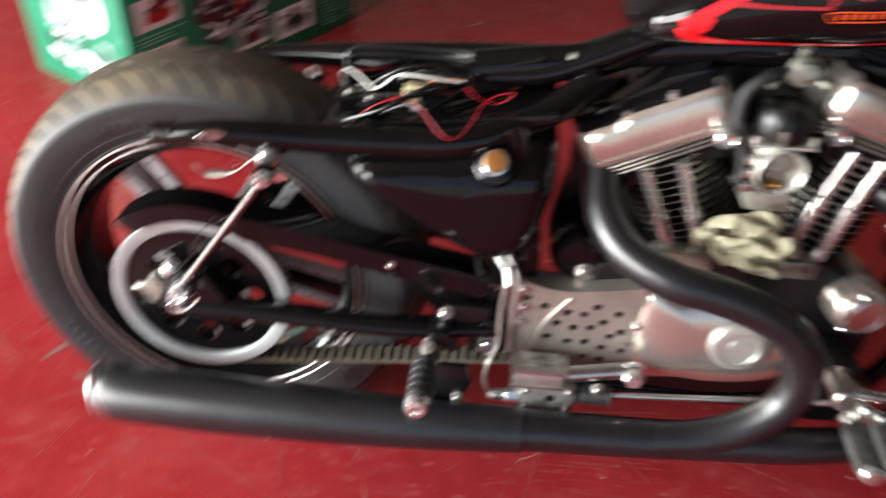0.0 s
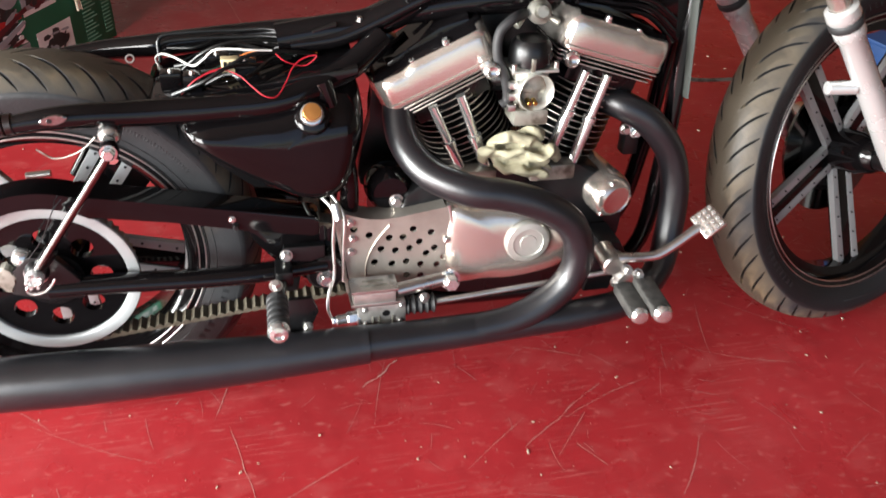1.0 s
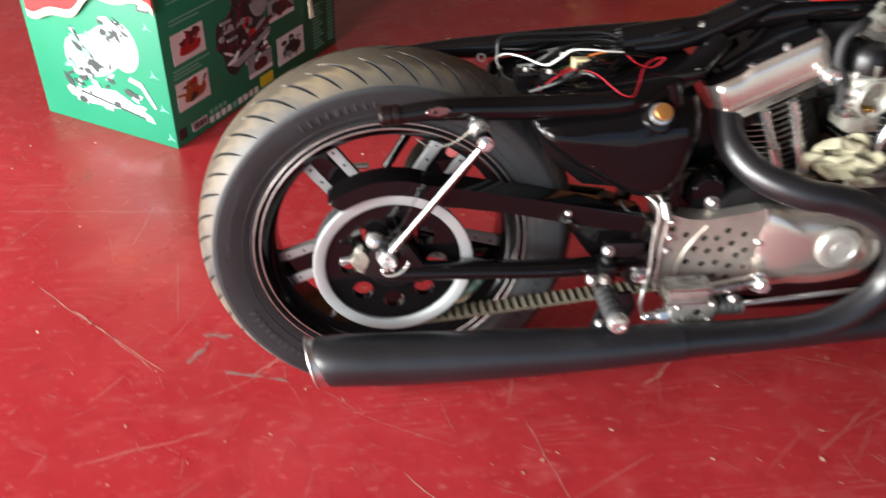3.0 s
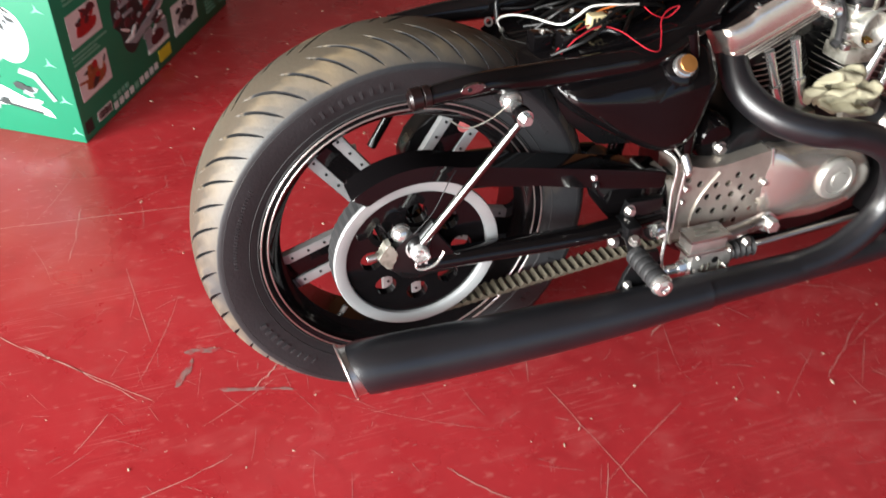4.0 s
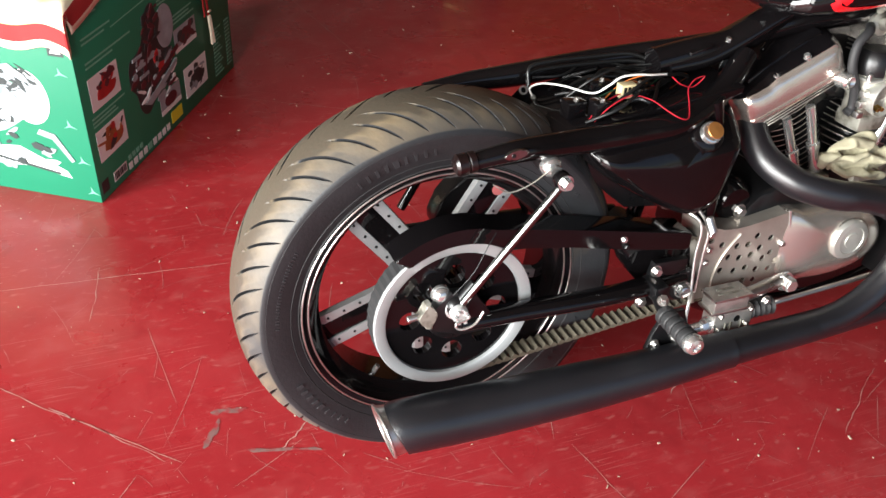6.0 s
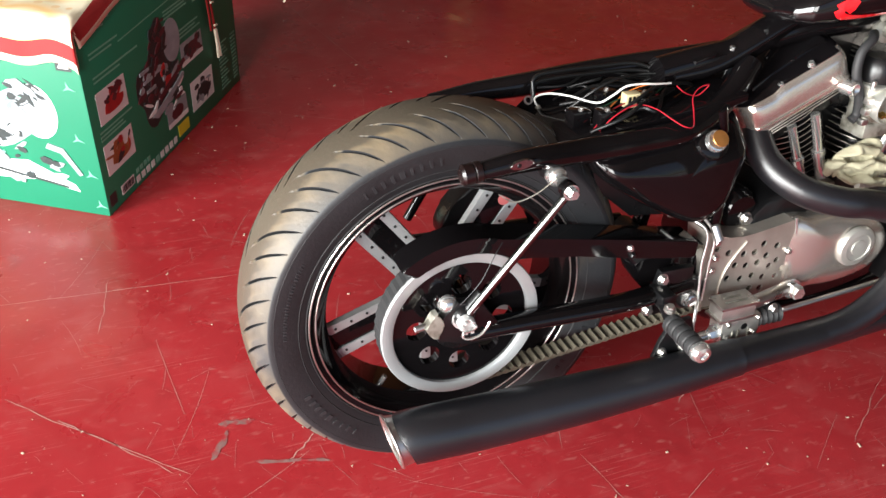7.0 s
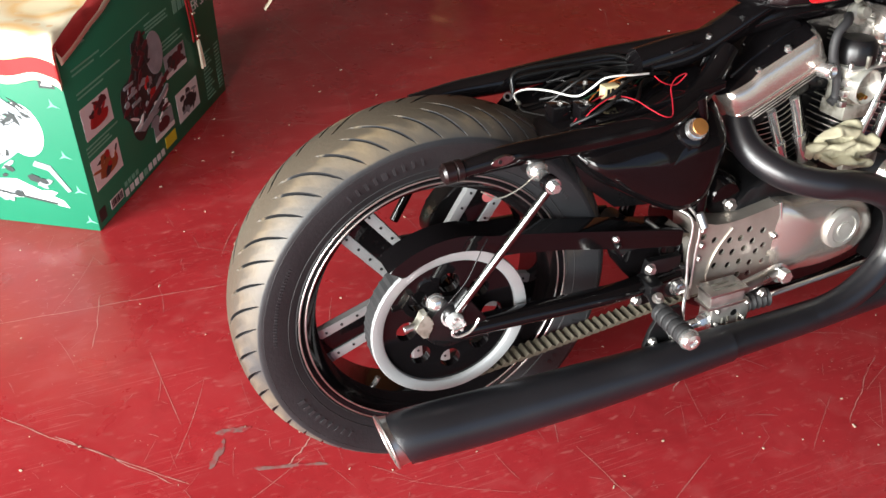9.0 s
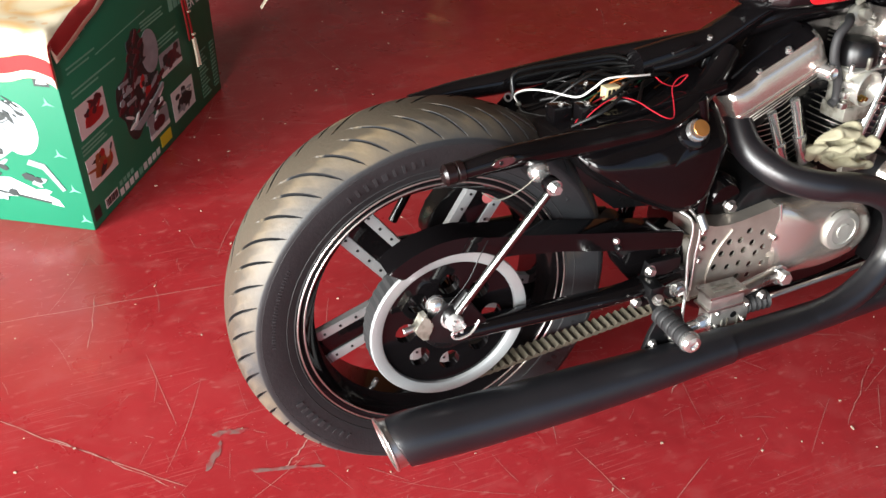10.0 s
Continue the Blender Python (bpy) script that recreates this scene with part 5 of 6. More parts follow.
for name, base in (("right_fork_leg", (1.619, -0.114, 0.387)), ("left_fork_leg", (1.56, 0.161, 0.345))):
    b = Vector(base)
    at = lambda s: b + fork_dir * s
    bm = lathe([(0, 0.02), (0.019, 0.02), (0.024, 0.05), (0.0255, 0.10), (0.024, 0.24), (0.0235, 0.375), (0.028, 0.385), (0.028, 0.408), (0.026, 0.412), (0, 0.412)], b, fork_dir, 28)
    leg = part(name, bm, FORK, bike, "polished alloy fork slider with chrome tube")
    part("fork_tube", rod(at(0.40), at(0.80), 0.019, 24), POLISH, leg)
    part("dust_seal", lathe([(0.028, 0.404), (0.031, 0.408), (0.031, 0.417), (0.028, 0.421), (0.02, 0.423)], b, fork_dir, 28), RUBBER, leg)
    part("seal_cap", lathe([(0.028, 0.421), (0.0305, 0.427), (0.029, 0.443), (0.020, 0.448)], b, fork_dir, 28), FORK, leg)
    if name == "right_fork_leg":
        part("mount_lug", rod(at(0.27) + Vector((-0.02, 0, -0.01)), at(0.27) + Vector((-0.075, 0.01, -0.012)), 0.013, 16), FORK, leg)
    part("axle_clamp", rod(b + Vector((0.03, -0.02, 0.06)), b + Vector((0.03, 0.06, 0.05)), 0.024, 20), ALLOY, leg)
mid = (Vector((1.619, -0.114, 0.387)) + Vector((1.56, 0.161, 0.345))) / 2 + fork_dir * 0.60
lower = part("lower_fork_clamp", block(mid, (0.05, 0.30, 0.04), 0.012, Matrix.Rotation(-0.21, 3, "Z") @ Matrix.Rotation(radians(-34), 3, "Y")), BLACK_PAINT, bike, "black lower fork clamp")
lamp_at = mid + Vector((0.14, 0.03, -0.03))
part("headlamp_shell", lathe([(0, -0.065), (0.035, -0.06), (0.06, -0.036), (0.07, 0.0), (0.07, 0.03), (0.064, 0.034), (0, 0.038)], lamp_at, (0.95, 0.25, -0.05), 36), BLACK_SATIN, lower)
part("hanging_strap", tube([(1.112, -0.05, 0.86), (1.114, -0.05, 0.80), (1.124, -0.05, 0.69), (1.134, -0.05, 0.572)], 0.014, 8, flat=0.3), material("grey_rubber", (0.045, 0.05, 0.045), 0.7), bike, "grey rubber strap hanging at the frame")
part("speedo_cable", tube([(1.15, 0.02, 0.60), (1.19, 0.05, 0.565), (1.26, 0.08, 0.545), (1.36, 0.09, 0.54)], 0.004, 8), CAST, bike)
part("horn_bracket", block((1.045, -0.03, 0.505), (0.03, 0.03, 0.10), 0.005), BLACK_SATIN, bike)
part("bracket_bolt", hexbolt((1.047, -0.047, 0.505), (0, -1, 0), 0.009, 0.012), CHROME, bike)
part("bracket_bolt", hexbolt((1.025, -0.047, 0.512), (0, -1, 0), 0.008, 0.012), STEEL, bike)
part("ignition_coil", lathe([(0, 0), (0.018, 0.002), (0.02, 0.006), (0.02, 0.07), (0.014, 0.076), (0.009, 0.09), (0, 0.09)], (0.95, 0.0, 0.775), (1, 0, 0.1), 20), BLACK_SATIN, bike)

# rear brake caliper and mud flap seen through the wheel
part("brake_caliper", plate(round_outline([(0.035, 0.40), (0.05, 0.448), (0.10, 0.492), (0.16, 0.487), (0.17, 0.45), (0.14, 0.395), (0.08, 0.38)], 3), 0.07, 0.115, 0.006), BLACK_SATIN, bike, "black rear brake caliper")

# ---- printing on the carton: flat pictures and plain bars ----
WHITE_INK = material("white_ink", (0.76, 0.77, 0.76), 0.5)
DARK_INK = material("dark_ink", (0.02, 0.03, 0.03), 0.45)
GREY_INK = material("grey_ink", (0.3, 0.34, 0.36), 0.45, vary=0.4, scale=30)
MAROON_INK = material("maroon_ink", (0.09, 0.02, 0.025), 0.45, vary=0.5, scale=40)
BROWN_INK = material("brown_ink", (0.3, 0.1, 0.03), 0.5, vary=0.4, scale=40)
RED_INK = material("red_ink", (0.4, 0.02, 0.02), 0.5, vary=0.4, scale=40)
YELLOW_INK = material("yellow_ink", (0.7, 0.6, 0.03), 0.5)
PALE_INK = material("pale_green_ink", (0.16, 0.42, 0.3), 0.5)


def side_print(name, pts, mat, lift=1, label=""):
    """A printed patch on the long side of the carton, in carton units (along, up)."""
    bm = plate([(u * S, z * S) for u, z in pts], -0.0006 * lift, 0.0004, 0)
    return part(name, bm, mat, carton, label)


def end_print(name, pts, mat, lift=1, label=""):
    """A printed patch on the short end of the carton, (across, up)."""
    bm = bmesh.new()
    low = [bm.verts.new((-0.0006 * lift, w * S, z * S)) for w, z in pts]
    back = [bm.verts.new((0.0004, w * S, z * S)) for w, z in pts]
    bm.faces.new(low)
    bm.faces.new(back[::-1])
    k = len(pts)
    for i in range(k):
        bm.faces.new((low[i], low[(i + 1) % k], back[(i + 1) % k], back[i]))
    return part(name, bm, mat, carton, label)


rect = lambda u0, z0, u1, z1: [(u0, z0), (u1, z0), (u1, z1), (u0, z1)]
disc = lambda u, z, a, b, n=24: [(u + a * math.cos(2 * math.pi * k / n), z + b * math.sin(2 * math.pi * k / n)) for k in range(n)]
for box, ink in ((rect(0.04, 0.243, 0.178, 0.33), RED_INK), (rect(0.03, 0.104, 0.171, 0.19), BROWN_INK), (rect(0.52, 0.05, 0.674, 0.145), DARK_INK)):
    side_print("photo_panel", box, WHITE_INK, 1, "white picture panel")
    (u0, z0), (u1, z1) = box[0], box[2]
    du, dz = u1 - u0, z1 - z0
    shape = round_outline([(u0 + du * a, z0 + dz * b) for a, b in ((0.2, 0.25), (0.3, 0.6), (0.42, 0.62), (0.45, 0.9), (0.62, 0.85), (0.66, 0.55), (0.88, 0.5), (0.8, 0.25), (0.5, 0.18))], 2)
    side_print("photo_shape", shape, ink, 2)
for box in (rect(0.49, 0.21, 0.63, 0.28), rect(0.362, 0.07, 0.487, 0.133)):
    side_print("photo_panel", box, GREY_INK, 1)
    (u0, z0), (u1, z1) = box[0], box[2]
    side_print("photo_shape", disc((u0 + u1) / 2, (z0 + z1) / 2, (u1 - u0) * 0.3, (z1 - z0) * 0.33, 12), MAROON_INK, 2)
    side_print("photo_caption", rect(u0, z0, u1, z0 + 0.014), WHITE_INK, 2)
# mitre saw drawing
side_print("saw_blade", disc(0.445, 0.315, 0.05, 0.062), GREY_INK, 2, "printed grey saw blade")
def drawing(put, zones, seed, count):
    """A printed machine, made of many small overlapping patches in dark and pale inks."""
    r = random.Random(seed)
    for k in range(count):
        (u0, z0, u1, z1), inks = zones[k % len(zones)]
        cu, cz = r.uniform(u0, u1), r.uniform(z0, z1)
        a, b, t = r.uniform(0.008, 0.032), r.uniform(0.004, 0.014), r.uniform(-0.6, 1.2)
        pts = []
        for i in range(6):
            w = 2 * math.pi * i / 6
            x, y = a * math.cos(w) * r.uniform(0.7, 1.1), b * math.sin(w) * r.uniform(0.7, 1.1)
            pts.append((cu + x * math.cos(t) - y * math.sin(t), cz + x * math.sin(t) + y * math.cos(t)))
        put("drawing_patch", pts, r.choice(inks), 2 + k * 0.03)


side_print("saw_body", round_outline([(0.225, 0.225), (0.235, 0.29), (0.30, 0.31), (0.35, 0.39), (0.39, 0.40), (0.415, 0.33), (0.41, 0.27), (0.45, 0.24), (0.46, 0.15), (0.37, 0.15), (0.30, 0.115), (0.26, 0.14), (0.25, 0.19)], 3), DARK_INK, 1, "printed drawing of a saw")
drawing(side_print, [((0.24, 0.20, 0.36, 0.30), [DARK_INK, MAROON_INK, GREY_INK]), ((0.33, 0.30, 0.41, 0.39), [DARK_INK, MAROON_INK]), ((0.27, 0.12, 0.47, 0.20), [GREY_INK, DARK_INK, MAROON_INK, WHITE_INK]), ((0.36, 0.20, 0.46, 0.26), [DARK_INK, RED_INK, GREY_INK])], 5, 96)
for k in range(3):
    side_print("saw_fence", rect(0.25 + 0.012 * k, 0.285 - 0.03 * k, 0.30 + 0.012 * k, 0.294 - 0.03 * k), GREY_INK, 5)
side_print("saw_table", [(0.28, 0.15), (0.42, 0.185), (0.48, 0.205), (0.49, 0.195), (0.36, 0.145), (0.31, 0.135)], GREY_INK, 5)
side_print("saw_arm", [(0.33, 0.19), (0.50, 0.24), (0.505, 0.228), (0.34, 0.175)], MAROON_INK, 5)
for (u0, z0, u1, z1), inks in (((0.06, 0.262, 0.16, 0.318), [RED_INK, DARK_INK, MAROON_INK]), ((0.05, 0.12, 0.155, 0.178), [BROWN_INK, DARK_INK, RED_INK]), ((0.55, 0.068, 0.65, 0.13), [DARK_INK, GREY_INK]), ((0.52, 0.228, 0.61, 0.27), [MAROON_INK, DARK_INK])):
    drawing(side_print, [((u0, z0, u1, z1), inks)], int(u0 * 1000), 12)
side_print("yellow_label", rect(0.414, 0.02, 0.484, 0.056), YELLOW_INK, 1, "yellow label")
side_print("barcode_panel", rect(0.072, 0.022, 0.14, 0.05), WHITE_INK)
for k in range(9):
    side_print("barcode_bar", rect(0.077 + 0.0066 * k, 0.026, 0.080 + 0.0066 * k + 0.001 * (k % 3), 0.047), DARK_INK, 2)
side_print("icon_panel", rect(0.012, 0.02, 0.045, 0.055), DARK_INK)
for k in range(9):
    side_print("title_bar", rect(0.15 + 0.0285 * k, 0.014, 0.17 + 0.0285 * k, 0.034), WHITE_INK if k != 4 else PALE_INK)
for k in range(4):
    side_print("icon_bar", rect(0.155 + 0.022 * k, 0.042, 0.17 + 0.022 * k, 0.056), PALE_INK)
for u0, u1, z in ((0.05, 0.16, 0.488), (0.05, 0.13, 0.476), (0.046, 0.181, 0.428), (0.046, 0.15, 0.416), (0.045, 0.264, 0.367), (0.045, 0.17, 0.355), (0.03, 0.19, 0.225), (0.03, 0.14, 0.214), (0.03, 0.15, 0.204), (0.49, 0.62, 0.318), (0.49, 0.6, 0.307), (0.49, 0.63, 0.296), (0.42, 0.56, 0.40), (0.42, 0.55, 0.39), (0.42, 0.56, 0.38)):
    side_print("caption_bar", rect(u0, z, u1, z + 0.0045), PALE_INK)
for k in range(13):
    side_print("spec_bar", rect(0.735, 0.03 + 0.0125 * k, 0.80 - 0.012 * (k % 3), 0.0345 + 0.0125 * k), PALE_INK)
    side_print("spec_bar", rect(0.83, 0.03 + 0.0125 * k, 0.865, 0.0345 + 0.0125 * k), PALE_INK)
side_print("leader_line", [(0.18, 0.412), (0.46, 0.424), (0.46, 0.427), (0.18, 0.415)], PALE_INK)


def lettering(text, size, u, z, mat):
    """Raised flat letters on the long side."""
    curve = bpy.data.curves.new("letters", "FONT")
    curve.body, curve.size, curve.extrude = text, size, 0.0003
    ob = new("letters", curve)
    ob.parent = carton
    ob.matrix_local = Matrix.Translation((u * S, -0.0008, z * S)) @ Matrix.Rotation(radians(90), 4, "X")
    dg = bpy.context.evaluated_depsgraph_get()
    me = bpy.data.meshes.new_from_object(ob.evaluated_get(dg))
    me.materials.clear()
    me.materials.append(mat)
    done = new("title_lettering", me)
    done.parent = carton
    done.matrix_local = ob.matrix_local
    bpy.data.objects.remove(ob)
    return done


lettering("ER SAW", 0.042, 0.715, 0.335, WHITE_INK)
for k in range(3):
    side_print("title_block", rect(0.60 + 0.033 * k, 0.37, 0.625 + 0.033 * k, 0.41), PALE_INK)
# large drawing on the short end
end_print("saw_blade", disc(0.142, 0.285, 0.056, 0.074), WHITE_INK, 1, "printed white saw blade")
end_print("saw_body", round_outline([(0.36, 0.19), (0.35, 0.27), (0.27, 0.30), (0.20, 0.34), (0.15, 0.33), (0.14, 0.27), (0.17, 0.22), (0.26, 0.17)], 3), GREY_INK, 1.5, "printed drawing of a saw")
drawing(end_print, [((0.17, 0.23, 0.32, 0.32), [GREY_INK, WHITE_INK, PALE_INK, DARK_INK]), ((0.12, 0.30, 0.20, 0.36), [DARK_INK, GREY_INK]), ((0.10, 0.08, 0.38, 0.15), [WHITE_INK, DARK_INK, GREY_INK]), ((0.20, 0.15, 0.36, 0.22), [DARK_INK, GREY_INK, PALE_INK, WHITE_INK])], 9, 110)
end_print("saw_table", [(0.38, 0.09), (0.30, 0.13), (0.20, 0.14), (0.08, 0.085), (0.07, 0.065), (0.18, 0.085), (0.32, 0.075)], WHITE_INK, 1.2)
end_print("saw_rail", [(0.34, 0.115), (0.10, 0.078), (0.10, 0.073), (0.34, 0.108)], DARK_INK, 5)
end_print("saw_foot", [(0.13, 0.20), (0.09, 0.19), (0.05, 0.12), (0.06, 0.115), (0.10, 0.175), (0.14, 0.185)], GREY_INK, 4.5)
for w, z in ((0.04, 0.36), (0.045, 0.22), (0.03, 0.12), (0.02, 0.03)):
    end_print("star", [(w - 0.02, z - 0.006), (w, z - 0.002), (w + 0.016, z - 0.008), (w + 0.004, z + 0.002), (w + 0.004, z + 0.018), (w - 0.003, z + 0.003)], PALE_INK, 1)
end_print("warning_panel", rect(0.02, 0.405, 0.06, 0.45), DARK_INK)
end_print("warning_mark", [(0.026, 0.412), (0.054, 0.412), (0.04, 0.44)], WHITE_INK, 2)

# ---- floral cloth over the carton ----
def floral():
    m = material("floral_cloth", (0.9, 0.80, 0.58), 0.85, 0, 0.08, 10, 0.3, 400)
    n, l = m.node_tree.nodes, m.node_tree.links
    b = n["Principled BSDF"]
    old = b.inputs["Base Color"].links[0].from_socket
    tc = n.new("ShaderNodeTexCoord")
    out = old
    for scale, lo, hi, colour in ((6.0, 0.62, 0.45, (0.88, 0.58, 0.26)), (6.0, 0.42, 0.3, (0.92, 0.78, 0.5)), (6.0, 0.12, 0.09, (0.5, 0.16, 0.06)), (19.0, 0.2, 0.16, (0.86, 0.62, 0.34))):
        v = n.new("ShaderNodeTexVoronoi")
        v.inputs["Scale"].default_value = scale
        l.new(tc.outputs["Object"], v.inputs["Vector"])
        r = n.new("ShaderNodeMapRange")
        r.inputs[1].default_value, r.inputs[2].default_value = lo, hi
        l.new(v.outputs["Distance"], r.inputs[0])
        k = n.new("ShaderNodeMix")
        k.data_type = "RGBA"
        k.inputs[7].default_value = (*colour, 1)
        l.new(r.outputs[0], k.inputs[0])
        l.new(out, k.inputs[6])
        out = k.outputs[2]
    l.new(out, b.inputs["Base Color"])
    return m


FLORAL = floral()
RED_CLOTH = material("red_border_cloth", (0.38, 0.02, 0.02), 0.8, 0, 0.2, 30, 0.3, 400)
bm = bmesh.new()
NA, NB = 48, 36
grid = {}
for i in range(NA + 1):
    for j in range(NB + 1):
        fa, fb = i / NA, j / NB
        left = 0.075 + 0.14 * fb + 0.02 * math.sin(9 * fb + 0.6) + 0.012 * math.sin(21 * fb)
        a = -left + fa * (0.84 + left)
        right = 0.075 * max(0, 1 - max(a, 0) / 0.30) + 0.004
        b_ = -right + fb * (0.47 + right)
        fold = 0.006 * noise.noise(Vector((a * 9, b_ * 9, 0.3)))
        out = 0.006 + 0.010 * abs(math.sin(9 * fb))
        x = a if a > 0 else -out * min(1, -a / 0.03)
        y = b_ if b_ > 0 else -0.007 * min(1, -b_ / 0.02)
        z = 0.535 + abs(fold) - max(0, -a) - max(0, -b_) * (1 if a > 0 else 0.3)
        grid[i, j] = bm.verts.new((x * S, y * S, z * S))
for i in range(NA):
    for j in range(NB):
        f = bm.faces.new((grid[i, j], grid[i + 1, j], grid[i + 1, j + 1], grid[i, j + 1]))
        f.material_index = 2 if i < 1 or j < 1 else 1 if i < 3 or j < 4 else 0
CREAM = material("cream_fringe", (0.75, 0.66, 0.5), 0.85, 0, 0.1, 40, 0.3, 300)
cloth = part("floral_cloth", bm, [FLORAL, RED_CLOTH, CREAM], None, "", carton_m, smooth=80)
solid = cloth.modifiers.new("thickness", "SOLIDIFY")
solid.thickness = 0.002
tagged(cloth, "cream floral cloth with red border draped over the carton", "cloth")


def tassel(name, points, r, m, split):
    """Two flat red strips side by side with cream ties, ending in a frayed cream fringe."""
    ob = part(name, tube(points[:split + 1], r, 8, flat=0.35), RED_CLOTH, None, "", m)
    part("strip", tube([(x - 0.009 - 0.004 * k, y - 0.001, z + 0.002) for k, (x, y, z) in enumerate(points[:split + 1])], r * 0.7, 8, flat=0.35), RED_CLOTH, ob)
    for k in (2, 3, 4):
        x, y, z = points[k]
        part("tie", rod((x - 0.008, y - 0.004, z + 0.012), (x + 0.008, y - 0.004, z + 0.009), 0.003, 8), CREAM, ob)
    for d in (-0.004, 0.0, 0.005):
        part("fringe", tube([(x + d * (1 + 0.4 * i), y - 0.001, z - 0.6 * abs(d)) for i, (x, y, z) in enumerate(points[split:])], r * 0.5, 8, flat=0.6), CREAM, ob, "cream fringe")
    return tagged(ob, "red and cream cloth tassel hanging down the carton", "tassel")


tassel("tassel", [(0.665 * S, 0.02, 0.542 * S), (0.668 * S, -0.008, 0.53 * S), (0.672 * S, -0.012, 0.43 * S), (0.69 * S, -0.012, 0.33 * S), (0.70 * S, -0.012, 0.255 * S), (0.705 * S, -0.013, 0.20 * S), (0.71 * S, -0.012, 0.16 * S)], 0.0075, carton_m, 4)

# ---- farther things ----
GOLD = material("brass_rim", (0.2, 0.13, 0.05), 0.5, 0.6, 0.2, 20)
wm = Matrix.Translation((1.10 * S, 2.50 * S, 0.17)) @ Matrix.Rotation(radians(-18), 4, "Z")
spare = thing("trolley_wheel", "small black rubber trolley wheel with a brass-coloured rim on the floor", "wheel", wm)
part("trolley_tyre", lathe([(0.13 + 0.04 * math.cos(a), 0.045 * math.sin(a)) for a in (2 * math.pi * k / 20 for k in range(20))], (0, 0, 0), (0, 1, 0), 48, closed=True), RUBBER, spare)
part("trolley_rim", lathe([(0.02, -0.03), (0.085, -0.03), (0.1, -0.02), (0.1, 0.02), (0.085, 0.03), (0.02, 0.03)], (0, 0, 0), (0, 1, 0), 40, closed=True), GOLD, spare)
part("trolley_axle", rod((0, -0.06, 0), (0, 0.06, 0), 0.015), STEEL, spare)


def reflected_door(x, y, w, h, turn):
    """An unseen brown board door on the wall, added to tint the floor's reflection."""
    d = thing("unseen_door", "unseen brown wooden door, added for its reflection in the floor", "door", Matrix.Translation((x, y, 0)) @ Matrix.Rotation(turn, 4, "Z"), kind="structure")
    n = 8
    for k in range(n):
        part("board", block((-w / 2 + w / n * (k + 0.5), 0, h / 2 + 0.01), (w / n - 0.006, 0.04, h), 0.004), BROWN, d)
    for z in (0.25, h - 0.25):
        part("ledge", block((0, -0.032, z), (w - 0.1, 0.025, 0.12), 0.004), BROWN, d)


BLUE = material("blue_plastic", (0.02, 0.07, 0.22), 0.5, 0, 0.2, 12, 0.1, 80)
tub = thing("plastic_tub", "blue plastic tub on the floor behind the front wheel", "tub", Matrix.Translation((2.52, 1.02, 0)) @ Matrix.Rotation(radians(20), 4, "Z"))
bm = block((0, 0, 0.045), (0.36, 0.26, 0.09), 0.02)
part("tub_body", bm, BLUE, tub)
part("tub_rim", block((0, 0, 0.09), (0.39, 0.29, 0.015), 0.006), BLUE, tub)


# both doors stay out of view; only their brown reflection is wanted
reflected_door(2.7, Y1 - 0.03, 2.6, 2.2, 0)
reflected_door(X1 - 0.03, 1.8, 3.0, 2.2, radians(-90))

# a strip of pale cloth hanging from the roof
x, y, z = 0.058 * S, 1.525 * S, 0.326 * S
line = [(x, y, H), (x + 0.01, y, 1.6), (x - 0.008, y + 0.004, 0.7), (x - 0.012, y, z + 0.13), (x + 0.008, y, z + 0.05), (x + 0.012, y, z + 0.035), (x - 0.012, y + 0.004, z)]
strip = part("hanging_strip", tube(line, 0.0105, 8, flat=0.25), CREAM)
tagged(strip, "pale frayed cloth strip hanging from the roof", "cloth strip")

# ---- marks on the floor: long scratches, grey rubber scuffs, chips of grit ----
SCRATCH = material("pale_scratch", (0.46, 0.24, 0.21), 0.6, 0, 0.3, 60)
SCUFF = material("grey_scuff", (0.21, 0.1, 0.092), 0.7, 0, 0.5, 60, second=(0.3, 0.02, 0.025), mix_scale=40, mix_at=(0.45, 0.6))
GRIT = material("pale_grit", (0.5, 0.4, 0.3), 0.8, 0, 0.4, 30)


def floor_mark(name, a, b, width, mat, wobble=0.004, n=14, seed=0):
    r = random.Random(seed)
    a, b = Vector((a[0] * S, a[1] * S)), Vector((b[0] * S, b[1] * S))
    side = Vector((-(b - a).y, (b - a).x)).normalized()
    bm = bmesh.new()
    prev = None
    off = 0
    for k in range(n + 1):
        off += r.uniform(-wobble, wobble)
        p = a + (b - a) * k / n + side * off
        w = width * (0.35 + 0.65 * r.random()) * (0.3 if k in (0, n) else 1)
        row = [bm.verts.new((p.x + side.x * w * s, p.y + side.y * w * s, 0.0006)) for s in (-0.5, 0.5)]
        if prev:
            bm.faces.new((prev[0], prev[1], row[1], row[0]))
        prev = row
    ob = part(name, bm, mat)
    return tagged(ob, "mark worn into the red floor paint", "floor mark", kind="structure")


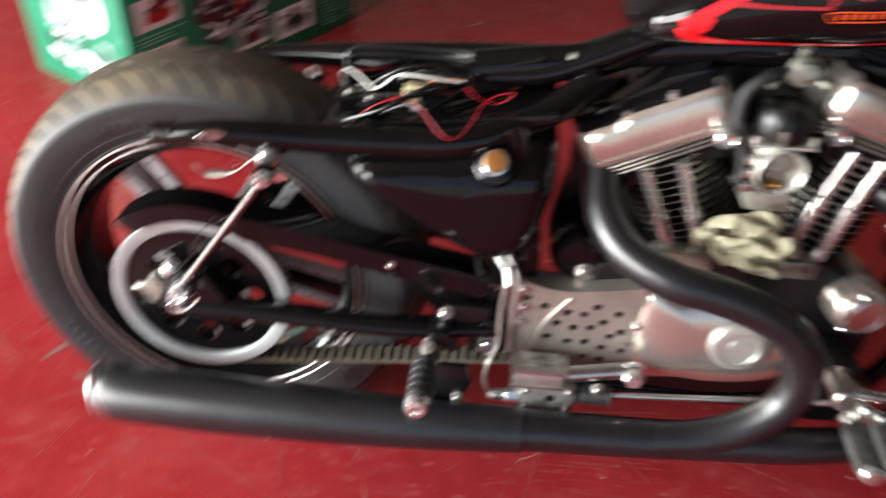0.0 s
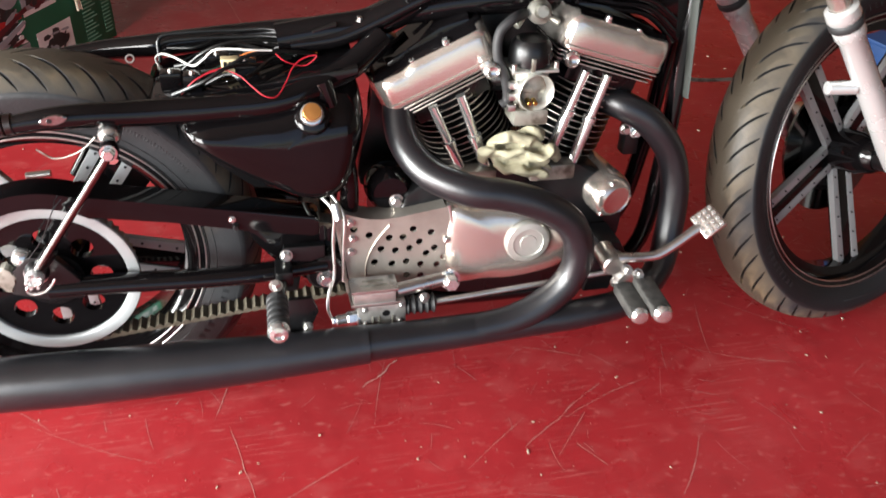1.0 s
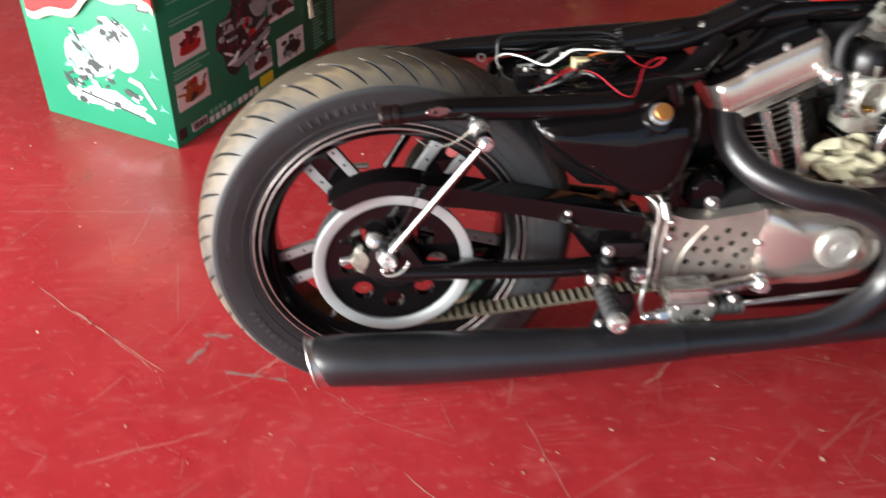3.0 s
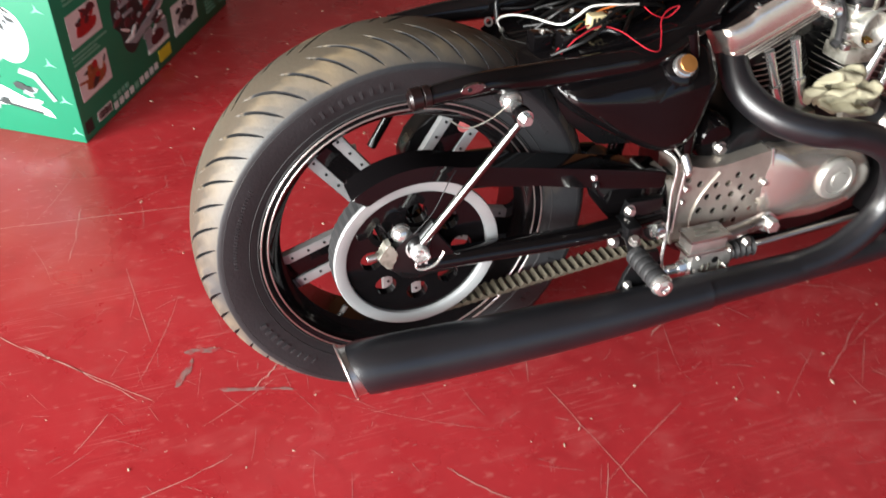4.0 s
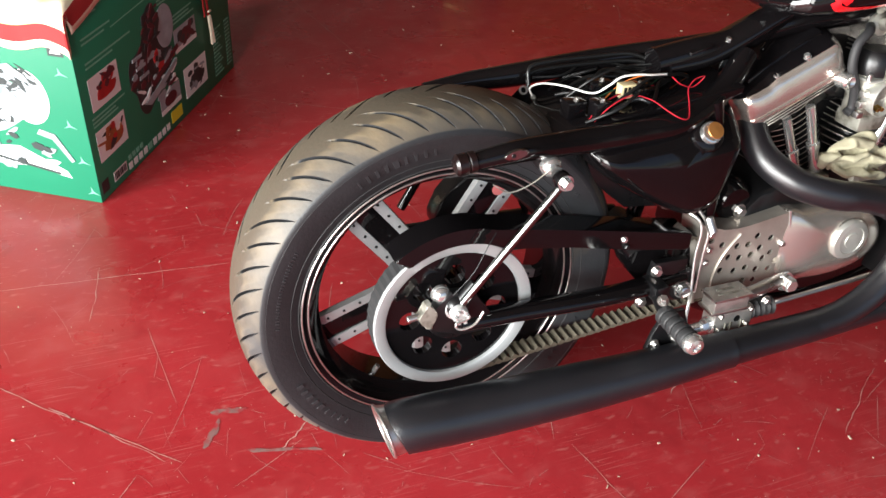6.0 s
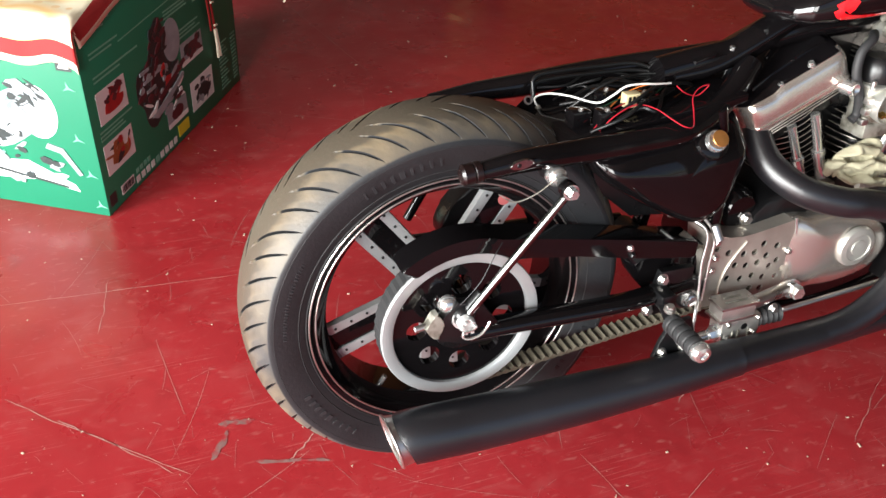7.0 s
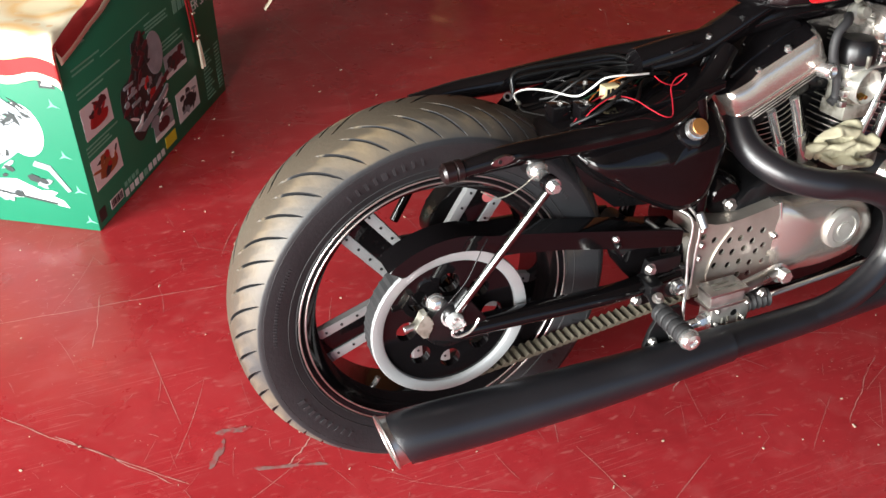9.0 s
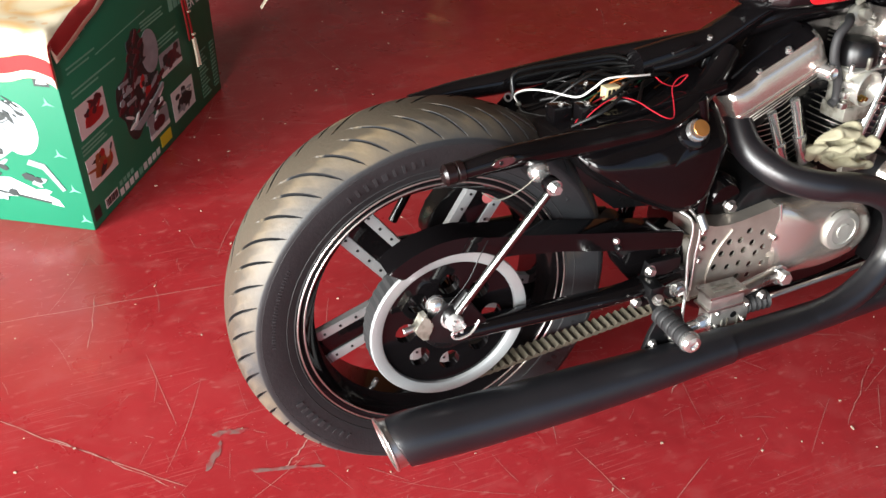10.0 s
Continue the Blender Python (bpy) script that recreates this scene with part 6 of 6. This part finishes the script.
for k, (a, b, w) in enumerate((((-0.95, 0.66), (-0.285, 0.598), 0.0016), ((0.23, 2.32), (0.36, 1.64), 0.002), ((-0.579, 0.673), (-0.611, 0.484), 0.0018), ((-0.79, 0.34), (-0.47, 0.03), 0.0022), ((-0.29, 0.01), (-0.225, 0.06), 0.003), ((-0.694, 0.246), (-0.496, 0.043), 0.0018), ((0.005, -0.271), (0.111, -0.388), 0.0022), ((0.515, -0.093), (0.593, -0.021), 0.0035), ((-0.3, 1.55), (0.25, 1.3), 0.0015), ((0.1, 1.7), (0.35, 1.75), 0.0015), ((0.25, -0.15), (0.31, -0.45), 0.0014), ((0.8, -0.3), (1.0, -0.16), 0.0014), ((-0.6, -0.2), (-0.35, -0.12), 0.0014))):
    floor_mark("floor_scratch", a, b, w, SCRATCH, 0.0025, 14, k)
for k, (a, b, w) in enumerate((((-0.425, 0.055), (-0.385, 0.12), 0.016), ((-0.35, 0.028), (-0.215, -0.015), 0.010), ((-0.40, 0.14), (-0.33, 0.13), 0.02))):
    floor_mark("floor_scuff", a, b, w, SCUFF, 0.002, 10, 40 + k)


def scratches(name, label, mat, count, seed, length, width, skew):
    """Many thin, slightly bent strokes strewn over the floor, in one mesh."""
    r = random.Random(seed)
    bm = bmesh.new()
    for k in range(count):
        x, y = r.uniform(-1.0, 1.8) * S, r.uniform(-0.7, 2.0) * S
        t, n, w = r.uniform(0, math.pi), length * r.random() ** skew + 0.003, r.uniform(0.4, 1.0) * width
        d, e = Vector((math.cos(t), math.sin(t))), Vector((-math.sin(t), math.cos(t)))
        bend = r.uniform(-0.05, 0.05) * n
        prev = None
        for i in range(6):
            p = Vector((x, y)) + d * n * (i / 5 - 0.5) + e * bend * (1 - (2 * i / 5 - 1) ** 2)
            h = w * (0.3 if i in (0, 5) else r.uniform(0.5, 1.0))
            row = [bm.verts.new((p.x + e.x * h * q, p.y + e.y * h * q, 0.0005)) for q in (-1, 1)]
            if prev:
                bm.faces.new((prev[0], prev[1], row[1], row[0]))
            prev = row
    return tagged(part(name, bm, mat), label, "floor marks", kind="stuff")


scratches("fine_scratch", "fine pale scratches all over the floor paint", material("faint_scratch", (0.43, 0.15, 0.14), 0.55, 0, 0.4, 60), 1500, 23, 0.09, 0.0006, 2.4)
scratches("long_scratch", "longer whitish scratches scored into the floor paint", SCRATCH, 150, 31, 0.24, 0.0006, 1.7)
r = random.Random(11)
bm = bmesh.new()
for k in range(420):
    x, y = r.uniform(-1.0, 2.0), r.uniform(-0.7, 2.2)
    s = r.choice((0.0008, 0.001, 0.0013, 0.0016, 0.002, 0.0028))
    turn = Matrix.Rotation(r.uniform(0, 3.1), 3, "Z")
    block((x * S, y * S, s * 0.3), (s * r.uniform(1, 3.5), s, s * 0.6), 0, turn, bm)
grit = part("floor_grit", bm, GRIT)
tagged(grit, "scattered pale grit and wood chips on the floor", "grit", kind="stuff")
